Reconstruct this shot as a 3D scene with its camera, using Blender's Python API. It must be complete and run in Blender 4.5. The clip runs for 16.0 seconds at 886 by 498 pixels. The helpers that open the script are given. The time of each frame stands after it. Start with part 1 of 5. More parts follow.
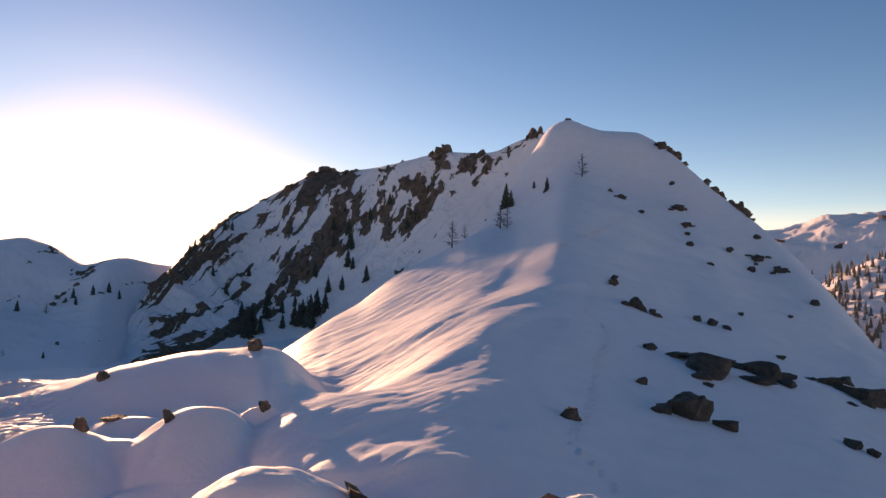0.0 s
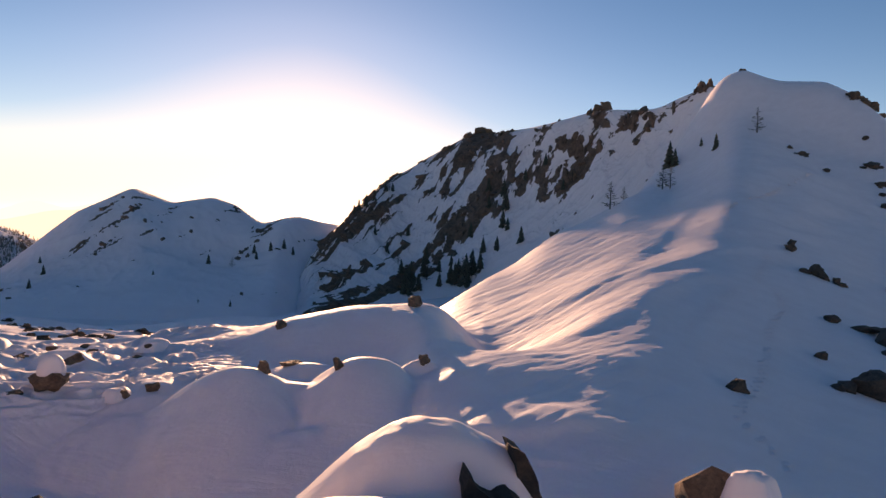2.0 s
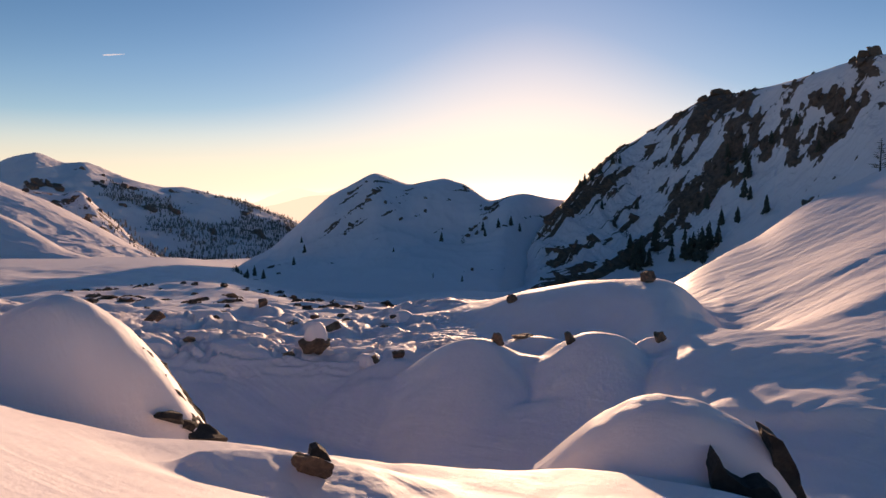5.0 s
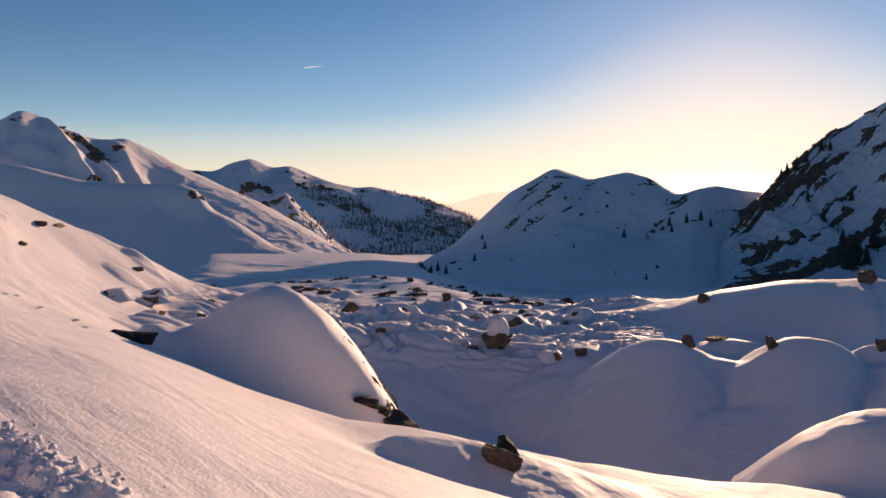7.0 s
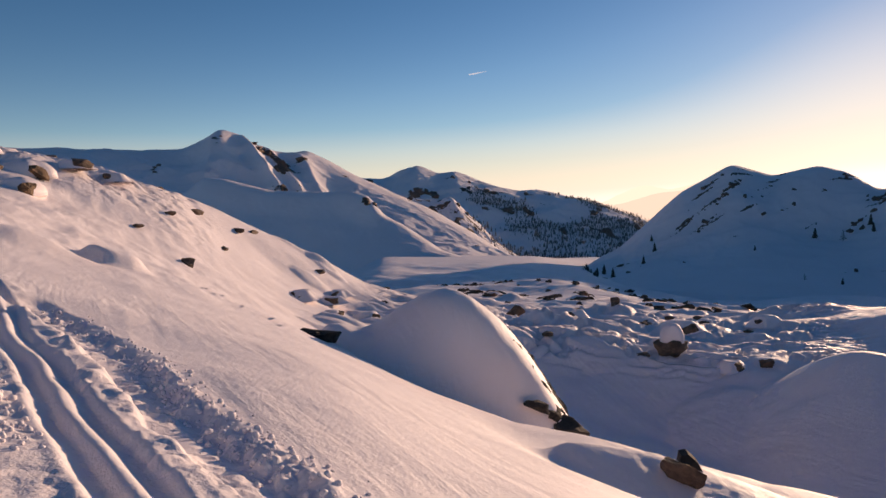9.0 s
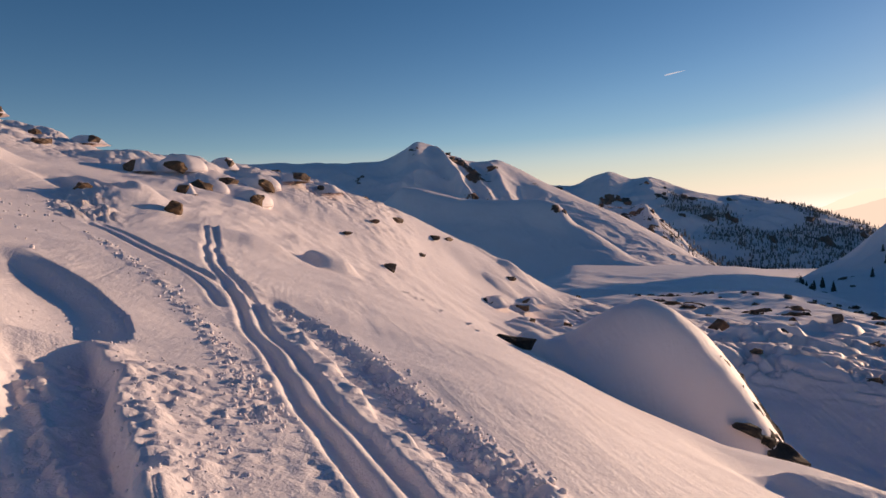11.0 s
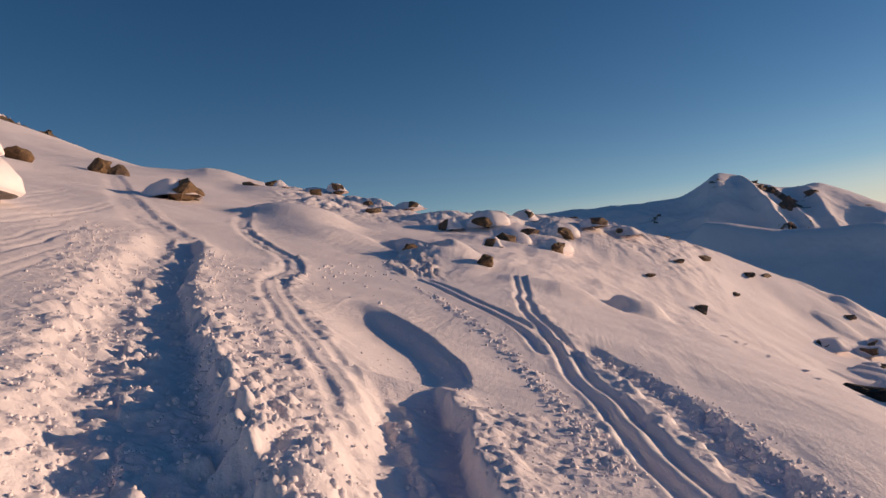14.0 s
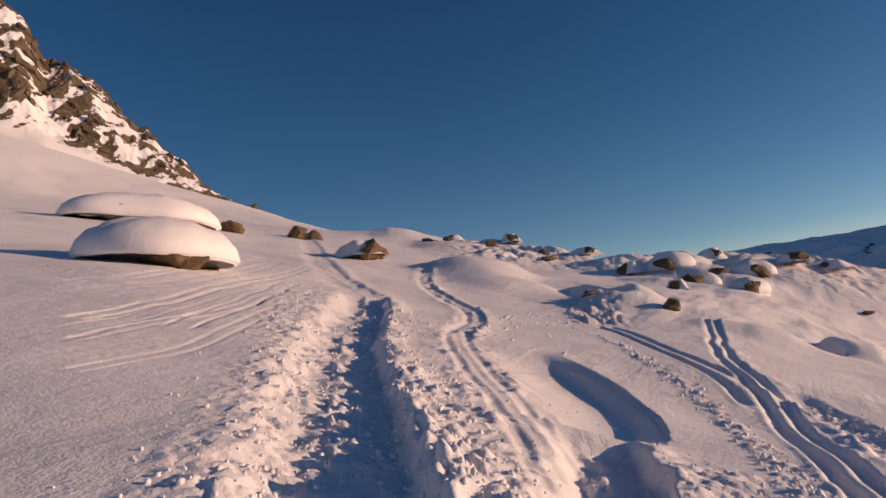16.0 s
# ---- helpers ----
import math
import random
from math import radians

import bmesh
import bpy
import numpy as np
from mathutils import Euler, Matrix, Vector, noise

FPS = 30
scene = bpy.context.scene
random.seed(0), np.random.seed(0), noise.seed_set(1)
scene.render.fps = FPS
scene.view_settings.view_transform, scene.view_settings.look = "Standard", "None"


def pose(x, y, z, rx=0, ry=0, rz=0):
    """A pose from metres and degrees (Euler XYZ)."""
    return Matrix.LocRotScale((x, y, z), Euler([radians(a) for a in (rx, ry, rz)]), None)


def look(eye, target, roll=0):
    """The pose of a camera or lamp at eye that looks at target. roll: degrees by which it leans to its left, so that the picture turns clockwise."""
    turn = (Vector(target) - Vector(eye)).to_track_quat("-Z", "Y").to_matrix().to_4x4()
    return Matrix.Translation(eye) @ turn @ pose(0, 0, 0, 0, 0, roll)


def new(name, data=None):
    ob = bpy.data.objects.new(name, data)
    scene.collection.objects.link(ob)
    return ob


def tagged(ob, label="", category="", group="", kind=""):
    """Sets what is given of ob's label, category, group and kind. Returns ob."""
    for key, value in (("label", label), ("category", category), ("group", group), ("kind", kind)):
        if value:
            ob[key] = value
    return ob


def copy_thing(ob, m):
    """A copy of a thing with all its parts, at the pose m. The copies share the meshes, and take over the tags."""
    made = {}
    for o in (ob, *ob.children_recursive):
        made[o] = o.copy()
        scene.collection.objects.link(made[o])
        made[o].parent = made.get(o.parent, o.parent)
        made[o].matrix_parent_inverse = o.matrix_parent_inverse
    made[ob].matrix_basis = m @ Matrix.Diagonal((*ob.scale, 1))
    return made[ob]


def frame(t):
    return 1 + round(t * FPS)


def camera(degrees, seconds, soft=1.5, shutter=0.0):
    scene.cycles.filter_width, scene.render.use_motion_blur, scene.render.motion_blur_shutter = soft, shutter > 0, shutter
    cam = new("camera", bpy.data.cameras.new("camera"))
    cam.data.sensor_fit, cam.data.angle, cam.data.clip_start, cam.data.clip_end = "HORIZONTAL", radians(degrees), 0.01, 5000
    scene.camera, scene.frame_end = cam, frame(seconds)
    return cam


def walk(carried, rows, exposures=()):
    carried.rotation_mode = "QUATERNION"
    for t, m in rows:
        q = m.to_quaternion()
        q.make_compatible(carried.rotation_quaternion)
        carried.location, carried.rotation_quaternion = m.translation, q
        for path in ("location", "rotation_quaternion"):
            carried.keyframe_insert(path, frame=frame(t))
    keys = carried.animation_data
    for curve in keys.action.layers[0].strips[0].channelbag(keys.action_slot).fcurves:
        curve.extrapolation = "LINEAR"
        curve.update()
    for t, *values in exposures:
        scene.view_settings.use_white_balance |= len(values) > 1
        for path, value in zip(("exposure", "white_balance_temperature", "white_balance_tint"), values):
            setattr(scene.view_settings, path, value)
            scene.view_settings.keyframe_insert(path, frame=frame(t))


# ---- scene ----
cam = camera(66.4, 16.0, soft=1.5)
PATH = [
    (0, (0.020, -0.005, 1.582), (0.009, 9.986, 2.019), 1.50),
    (0.5, (-0.033, -0.015, 1.582), (-0.539, 9.969, 1.840), 1.95),
    (1, (-0.062, -0.015, 1.581), (-1.020, 9.937, 1.757), 2.61),
    (1.5, (-0.095, -0.018, 1.578), (-1.687, 9.855, 1.584), 2.77),
    (2, (-0.140, -0.020, 1.560), (-2.383, 9.723, 1.346), 2.35),
    (2.5, (-0.188, -0.018, 1.543), (-3.005, 9.570, 1.165), 2.01),
    (3, (-0.228, -0.019, 1.519), (-3.543, 9.401, 1.002), 1.81),
    (5.5, (-0.406, -0.083, 1.470), (-6.211, 8.032, 0.800), 0.29),
    (6, (-0.445, -0.134, 1.464), (-6.792, 7.561, 0.751), 0.13),
    (6.5, (-0.475, -0.165, 1.467), (-7.299, 7.105, 0.702), -0.02),
    (7, (-0.493, -0.185, 1.470), (-7.786, 6.619, 0.757), -0.40),
    (7.5, (-0.520, -0.199, 1.476), (-8.192, 6.174, 0.747), -0.93),
    (8, (-0.536, -0.236, 1.489), (-8.591, 5.651, 0.812), -1.34),
    (8.5, (-0.559, -0.272, 1.498), (-8.945, 5.136, 0.842), -1.47),
    (11, (-0.623, -0.530, 1.521), (-10.345, 1.772, 1.087), -1.89),
    (11.5, (-0.625, -0.561, 1.507), (-10.481, 1.078, 1.098), -1.83),
    (12, (-0.647, -0.607, 1.518), (-10.612, 0.163, 1.187), -2.02),
    (12.5, (-0.651, -0.664, 1.525), (-10.649, -0.598, 1.372), -2.21),
    (13, (-0.645, -0.715, 1.543), (-10.629, -1.273, 1.583), -2.30),
    (13.5, (-0.633, -0.743, 1.558), (-10.550, -1.992, 1.862), -4.32),
    (14, (-0.621, -0.758, 1.563), (-10.421, -2.688, 2.061), -5.29),
    (14.5, (-0.608, -0.774, 1.573), (-10.216, -3.446, 2.306), -5.68),
    (15, (-0.586, -0.774, 1.586), (-9.992, -4.004, 2.626), -6.59),
    (15.5, (-0.568, -0.790, 1.594), (-9.805, -4.402, 2.865), -6.77),
    (16, (-0.551, -0.798, 1.596), (-9.481, -5.047, 3.077), -6.98),
]
walk(cam, [(t, look(eye, target, roll)) for t, eye, target, roll in PATH],
     [(0, 1.32, 11900, 40), (3, 0.92, 10500, 36), (6, 0.62, 9200, 30), (8.5, 0.54, 8700, 28), (12, 0.42, 8450, 25), (16, 0.34, 8350, 24)])

# ---- light: a low sun over the twin peaks and the clear sky round it ----
EYE = 1.6
SUN_BEARING, SUN_HEIGHT = 24.7, 6.3
SKY_STRENGTH = 0.118

world = bpy.data.worlds.new("clear_evening_sky")
scene.world = world
world.use_nodes = True
wn, wl = world.node_tree.nodes, world.node_tree.links
wn.clear()
sky = wn.new("ShaderNodeTexSky")
sky.sky_type = "NISHITA"
sky.sun_disc = False
sky.sun_elevation = radians(SUN_HEIGHT)
sky.sun_rotation = radians(-SUN_BEARING)
sky.altitude = 2000
sky.air_density, sky.dust_density, sky.ozone_density = 0.95, 0.36, 2.1
wb = wn.new("ShaderNodeBackground")
wb.inputs["Strength"].default_value = SKY_STRENGTH
wo = wn.new("ShaderNodeOutputWorld")
deep = wn.new("ShaderNodeHueSaturation")
deep.inputs["Hue"].default_value = 0.507
# thin mountain air: deep blue overhead, pale and little coloured where the sky is warm
split = wn.new("ShaderNodeSeparateColor")
wl.new(sky.outputs[0], split.inputs[0])
cool = wn.new("ShaderNodeMath")
cool.operation = "DIVIDE"
wl.new(split.outputs[2], cool.inputs[0])
wl.new(split.outputs[0], cool.inputs[1])
span = wn.new("ShaderNodeMapRange")
for k, v in enumerate((0.5, 2.2, 0.12, 1.3)):
    span.inputs[k + 1].default_value = v
wl.new(cool.outputs[0], span.inputs[0])
wl.new(span.outputs[0], deep.inputs["Saturation"])
wl.new(sky.outputs[0], deep.inputs["Color"])
thin = wn.new("ShaderNodeMapRange")
for k, v in enumerate((1.8, 4.0, 1.0, 0.7)):
    thin.inputs[k + 1].default_value = v
wl.new(cool.outputs[0], thin.inputs[0])
# the bright ring round the sun falls off steeply in clear air
grey = wn.new("ShaderNodeRGBToBW")
wl.new(sky.outputs[0], grey.inputs[0])
last = grey.outputs[0]
for op, v in (("SUBTRACT", 3.0), ("MAXIMUM", 0.0), ("MULTIPLY", 0.085), ("ADD", 1.0)):
    step = wn.new("ShaderNodeMath")
    step.operation = op
    wl.new(last, step.inputs[0])
    step.inputs[1].default_value = v
    last = step.outputs[0]
ring = wn.new("ShaderNodeMath")
ring.operation = "DIVIDE"
wl.new(thin.outputs[0], ring.inputs[0])
wl.new(last, ring.inputs[1])
wl.new(ring.outputs[0], deep.inputs["Value"])
wl.new(deep.outputs[0], wb.inputs[0])
wl.new(wb.outputs[0], wo.inputs[0])

sun_data = bpy.data.lights.new("sun", "SUN")
sun_data.energy, sun_data.angle, sun_data.color = 2.95, radians(0.6), (1.0, 0.83, 0.65)
sun = new("sun", sun_data)
sb, sh = radians(SUN_BEARING), radians(SUN_HEIGHT)
sun_way = Vector((-math.sin(sb) * math.cos(sh), math.cos(sb) * math.cos(sh), math.sin(sh)))
sun.matrix_world = look(sun_way * 400, (0, 0, 0))


# ---- materials ----
def material(name):
    m = bpy.data.materials.new(name)
    m.use_nodes = True
    nt = m.node_tree
    return m, nt.nodes, nt.links, nt.nodes["Principled BSDF"]


def noise_node(n, l, scale, detail=4.0, rough=0.55, coord=None, dist=0.0):
    t = n.new("ShaderNodeTexNoise")
    t.inputs["Scale"].default_value = scale
    t.inputs["Detail"].default_value = detail
    t.inputs["Roughness"].default_value = rough
    t.inputs["Distortion"].default_value = dist
    if coord is not None:
        l.new(coord, t.inputs["Vector"])
    return t


def ramp(n, l, value, stops):
    r = n.new("ShaderNodeValToRGB")
    e = r.color_ramp.elements
    while len(e) < len(stops):
        e.new(0.5)
    for k, (p, c) in enumerate(stops):
        e[k].position, e[k].color = p, (*c, 1)
    l.new(value, r.inputs[0])
    return r


def mixed(n, l, fac, a, b, kind="MIX"):
    m = n.new("ShaderNodeMix")
    m.data_type, m.blend_type = "RGBA", kind
    for sock, v in ((m.inputs[0], fac), (m.inputs[6], a), (m.inputs[7], b)):
        if isinstance(v, (int, float)):
            sock.default_value = v
        elif isinstance(v, tuple):
            sock.default_value = (*v, 1)
        else:
            l.new(v, sock)
    return m.outputs[2]


def maths(n, l, op, a, b=0.0, clamp=False):
    m = n.new("ShaderNodeMath")
    m.operation, m.use_clamp = op, clamp
    for sock, v in zip(m.inputs, (a, b)):
        if isinstance(v, (int, float)):
            sock.default_value = v
        else:
            l.new(v, sock)
    return m.outputs[0]


def bumped(n, l, bsdf, height, strength, distance):
    b = n.new("ShaderNodeBump")
    b.inputs["Strength"].default_value, b.inputs["Distance"].default_value = strength, distance
    l.new(height, b.inputs["Height"])
    l.new(b.outputs[0], bsdf.inputs["Normal"])


def snow_colour(n, l, pos, big):
    t = noise_node(n, l, big, 3, 0.6, pos)
    return ramp(n, l, t.outputs[0], [(0.3, (0.885, 0.80, 0.805)), (0.7, (0.94, 0.855, 0.86))]).outputs[0]


def rock_colour(n, l, pos, size, dark, mid, rust):
    a = noise_node(n, l, 1.3 / size, 6, 0.65, pos, 0.4)
    b = noise_node(n, l, 6.0 / size, 5, 0.7, pos)
    base = ramp(n, l, a.outputs[0], [(0.3, dark), (0.52, mid), (0.72, rust)]).outputs[0]
    fine = ramp(n, l, b.outputs[0], [(0.3, (0.45, 0.45, 0.45)), (0.7, (1, 1, 1))]).outputs[0]
    return mixed(n, l, 1.0, base, fine, "MULTIPLY")


def snow_material(name, size=1.0, bump=0.5):
    """Wind-packed snow; size in metres sets the grain of its relief."""
    m, n, l, b = material(name)
    pos = n.new("ShaderNodeNewGeometry").outputs["Position"]
    l.new(snow_colour(n, l, pos, 0.35 / size), b.inputs["Base Color"])
    b.inputs["Roughness"].default_value = 0.62
    b.inputs["Specular IOR Level"].default_value = 0.35
    h1 = noise_node(n, l, 5.0 / size, 6, 0.6, pos)
    h2 = noise_node(n, l, 45.0 / size, 3, 0.6, pos)
    h = maths(n, l, "ADD", h1.outputs[0], maths(n, l, "MULTIPLY", h2.outputs[0], 0.35))
    turned = n.new("ShaderNodeMapping")
    turned.inputs["Rotation"].default_value = (0, 0, radians(-62))
    turned.inputs["Scale"].default_value = (0.5, 4.0, 1.0)
    l.new(pos, turned.inputs["Vector"])
    drift = noise_node(n, l, 0.9 / size, 4, 0.55, turned.outputs[0], 0.6)
    patch = noise_node(n, l, 0.25 / size, 2, 0.5, pos)
    gate = ramp(n, l, patch.outputs[0], [(0.42, (0, 0, 0)), (0.62, (1, 1, 1))]).outputs[0]
    h = maths(n, l, "ADD", h, maths(n, l, "MULTIPLY", maths(n, l, "MULTIPLY", drift.outputs[0], 1.6), gate))
    bumped(n, l, b, h, bump, 0.05 * size)
    return m


def snow_and_rock_material(name, size, dark=(0.06, 0.05, 0.043), mid=(0.15, 0.115, 0.09), rust=(0.22, 0.16, 0.12), edge=0.35):
    """Snow broken by bare rock where the vertex attribute "rock" is high."""
    m, n, l, b = material(name)
    pos = n.new("ShaderNodeNewGeometry").outputs["Position"]
    at = n.new("ShaderNodeAttribute")
    at.attribute_name = "rock"
    fray = noise_node(n, l, 2.2 / size, 6, 0.7, pos, 0.3)
    k = maths(n, l, "ADD", at.outputs["Fac"], maths(n, l, "MULTIPLY", maths(n, l, "SUBTRACT", fray.outputs[0], 0.5), 2 * edge))
    mask = ramp(n, l, k, [(0.47, (0, 0, 0)), (0.53, (1, 1, 1))]).outputs[0]
    rock = rock_colour(n, l, pos, size, dark, mid, rust)
    l.new(mixed(n, l, mask, snow_colour(n, l, pos, 0.2 / size), rock), b.inputs["Base Color"])
    b.inputs["Roughness"].default_value = 0.75
    b.inputs["Specular IOR Level"].default_value = 0.25
    h1 = noise_node(n, l, 1.5 / size, 6, 0.65, pos)
    h2 = noise_node(n, l, 9.0 / size, 4, 0.6, pos)
    h = maths(n, l, "ADD", h1.outputs[0], maths(n, l, "MULTIPLY", h2.outputs[0], 0.3))
    h = maths(n, l, "MULTIPLY", h, maths(n, l, "ADD", 0.25, mask))
    bumped(n, l, b, h, 0.6, 0.25 * size)
    return m


def rock_material(name, size, dark, mid, rust):
    m, n, l, b = material(name)
    pos = n.new("ShaderNodeNewGeometry").outputs["Position"]
    l.new(rock_colour(n, l, pos, size, dark, mid, rust), b.inputs["Base Color"])
    b.inputs["Roughness"].default_value = 0.85
    h1 = noise_node(n, l, 6.0 / size, 7, 0.7, pos, 0.5)
    bumped(n, l, b, h1.outputs[0], 0.8, 0.12 * size)
    return m


def plain_material(name, colour, rough=0.8, vary=0.25, scale=3.0):
    m, n, l, b = material(name)
    pos = n.new("ShaderNodeNewGeometry").outputs["Position"]
    t = noise_node(n, l, scale, 4, 0.6, pos)
    lo, hi = (tuple(c * k for c in colour) for k in (1 - vary, 1 + vary))
    l.new(ramp(n, l, t.outputs[0], [(0.3, lo), (0.7, hi)]).outputs[0], b.inputs["Base Color"])
    b.inputs["Roughness"].default_value = rough
    return m


M_GROUND = snow_material("wind_packed_snow", 1.3, 0.42)
M_SNOW = snow_material("soft_snow", 0.8, 0.4)
M_CLOD = snow_material("broken_snow", 0.25, 0.5)
M_FACE = snow_and_rock_material("mountain_snow_and_rock", 8.0, (0.14, 0.078, 0.054), (0.26, 0.15, 0.105), (0.34, 0.2, 0.135), 0.28)
M_CLIFF = snow_and_rock_material("sunlit_cliff", 2.4, (0.09, 0.065, 0.045), (0.20, 0.14, 0.09), (0.29, 0.19, 0.11), 0.45)
M_ROCK = rock_material("dark_brown_rock", 0.9, (0.09, 0.058, 0.042), (0.22, 0.142, 0.096), (0.32, 0.205, 0.135))
M_RUST = rock_material("rusty_rock", 0.6, (0.07, 0.045, 0.028), (0.22, 0.13, 0.07), (0.34, 0.20, 0.10))
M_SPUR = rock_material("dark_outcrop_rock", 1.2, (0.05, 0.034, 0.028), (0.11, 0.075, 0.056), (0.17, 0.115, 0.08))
M_NEEDLE = plain_material("conifer_needles", (0.07, 0.07, 0.048), 0.8, 0.4, 2.0)
M_LARCH = plain_material("bare_larch_twigs", (0.11, 0.08, 0.055), 0.9, 0.3, 4.0)
# distance haze painted in: paler and greyer than the near needles
M_HAZED_WOODS = plain_material("far_woods_in_haze", (0.17, 0.15, 0.135), 0.9, 0.3, 0.05)
M_BLACK = rock_material("black_rock", 0.8, (0.022, 0.019, 0.018), (0.05, 0.042, 0.036), (0.09, 0.07, 0.055))
M_BARK = plain_material("bark", (0.07, 0.05, 0.038), 0.9, 0.3, 6.0)


# ---- noise and surfaces ----
def _lattice(ix, iy, seed):
    h = (ix.astype(np.int64) * 374761393 + iy.astype(np.int64) * 668265263 + seed * 974634777) & 0x7FFFFFFF
    h = ((h ^ (h >> 13)) * 1274126177) & 0x7FFFFFFF
    return ((h ^ (h >> 16)) & 0xFFFF) / 65535.0 * 2 * math.pi


def wave(x, y, seed=0):
    """Smooth gradient noise of two coordinates, about -1 to 1."""
    x, y = np.asarray(x, float), np.asarray(y, float)
    ix, iy = np.floor(x), np.floor(y)
    fx, fy = x - ix, y - iy
    out = 0
    u, v = fx * fx * fx * (fx * (fx * 6 - 15) + 10), fy * fy * fy * (fy * (fy * 6 - 15) + 10)
    for dx in (0, 1):
        for dy in (0, 1):
            a = _lattice(ix + dx, iy + dy, seed)
            g = np.cos(a) * (fx - dx) + np.sin(a) * (fy - dy)
            out = out + g * (u if dx else 1 - u) * (v if dy else 1 - v)
    return out * 1.5


def fbm(x, y, octaves=4, seed=0, gain=0.5):
    total, amp, size = 0, 1.0, 1.0
    for k in range(octaves):
        total = total + amp * wave(x * size, y * size, seed + 17 * k)
        amp, size = amp * gain, size * 2.03
    return total


def ridged(x, y, octaves=4, seed=0):
    total, amp, size = 0, 1.0, 1.0
    for k in range(octaves):
        total = total + amp * (1 - 2 * np.abs(wave(x * size, y * size, seed + 31 * k)))
        amp, size = amp * 0.5, size * 2.1
    return total


def smooth(a, b, x):
    k = np.clip((x - a) / (b - a), 0, 1)
    return k * k * (3 - 2 * k)


def spot(az, r, az0, r0, width, depth):
    """A soft weight round a bearing (degrees) and a distance (metres)."""
    return np.exp(-((az - az0) / width) ** 2 - ((r - r0) / depth) ** 2)


def crossing(az, points, soft=0.5):
    """A line over the bearings, from points of (bearing, distance, height angle seen from eye level): distance and height."""
    p = np.array(sorted(points))
    r, z = p[:, 1], p[:, 1] * np.tan(np.radians(p[:, 2]))
    fine = np.arange(p[0, 0] - 5, p[-1, 0] + 5, 0.1)
    n = int(30 * soft) + 1
    k = np.exp(-0.5 * (np.arange(-n, n + 1) * 0.1 / soft) ** 2)
    k /= k.sum()
    out = []
    for v in (r, z):
        f = np.pad(np.interp(fine, p[:, 0], v), n, mode="edge")
        out.append(np.interp(az, fine, np.convolve(f, k, "valid")))
    return out


def strung(lines, counts):
    """Rows of points drawn through the lines (each: distance, height over the bearings), rounded like weathered ground."""
    L = np.array(lines)  # line, (r, z), bearing
    d = np.diff(L, axis=0)
    t = np.zeros_like(L)
    inner = 0.5 * (d[1:] + d[:-1])
    flat = d[1:] * d[:-1] <= 0
    lim = 1.5 * np.minimum(np.abs(d[1:]), np.abs(d[:-1]))
    t[1:-1] = np.where(flat, 0, np.clip(inner, -lim, lim))
    t[0], t[-1] = d[0], d[-1]
    rows, at = [], []
    for k, c in enumerate(counts):
        for u in np.arange(c) / c:
            a, b = L[k], L[k + 1]
            h = (2 * u**3 - 3 * u**2 + 1) * a + (u**3 - 2 * u**2 + u) * t[k] + (3 * u**2 - 2 * u**3) * b + (u**3 - u**2) * t[k + 1]
            rows.append(h)
            at.append(k + u)
    rows.append(L[-1])
    at.append(len(counts))
    R = np.array(rows)
    return R[:, 0], R[:, 1], np.array(at)


SURFACES, ROCKINESS = {}, {}


def sheet(name, X, Y, Z, mat, rock=None, closed=False):
    """A mesh over a grid of places."""
    n, m = X.shape
    co = np.stack([X, Y, Z], -1).reshape(-1, 3)
    i, j = np.meshgrid(np.arange(n - 1), np.arange(m if closed else m - 1), indexing="ij")
    j2 = (j + 1) % m
    quads = np.stack([i * m + j, i * m + j2, (i + 1) * m + j2, (i + 1) * m + j], -1).reshape(-1, 4)
    quads = quads[:, ::-1]
    me = bpy.data.meshes.new(name)
    me.vertices.add(len(co))
    me.vertices.foreach_set("co", co.astype(np.float32).ravel())
    me.loops.add(quads.size)
    me.loops.foreach_set("vertex_index", quads.astype(np.int32).ravel())
    me.polygons.add(len(quads))
    me.polygons.foreach_set("loop_start", np.arange(0, quads.size, 4, dtype=np.int32))
    me.polygons.foreach_set("loop_total", np.full(len(quads), 4, dtype=np.int32))
    me.update(calc_edges=True)
    me.polygons.foreach_set("use_smooth", np.ones(len(quads), dtype=bool))
    if rock is not None:
        ROCKINESS[name] = np.asarray(rock)
        me.attributes.new("rock", "FLOAT", "POINT").data.foreach_set("value", np.asarray(rock, np.float32).ravel())
    me.materials.append(mat)
    SURFACES[name] = (X, Y, Z)
    return new(name, me)


def massif(name, lines, counts, step, mat, relief, rock=None, soft=0.35):
    """A mountain strung over lines from its foot, over its crest, to its far side. relief(x, y, u) is added to its height."""
    lo, hi = max(min(p[0] for p in q) for q in lines), min(max(p[0] for p in q) for q in lines)
    az = np.arange(lo, hi, step)
    R, Z, u = strung([crossing(az, q, soft) for q in lines], counts)
    A = np.radians(az)[None, :] + 0 * R
    X, Y = -np.sin(A) * R, np.cos(A) * R
    U = u[:, None] + 0 * R
    skirt = np.where(np.arange(len(R)) == 0, 0.94, 1.0)[:, None]
    X, Y, Z = X * skirt, Y * skirt, Z - 0.04 * R * (skirt < 1)
    Z = Z + EYE + relief(X, Y, U, np.degrees(A))
    return sheet(name, X, Y, Z, mat, None if rock is None else rock(X, Y, U, np.degrees(A)))


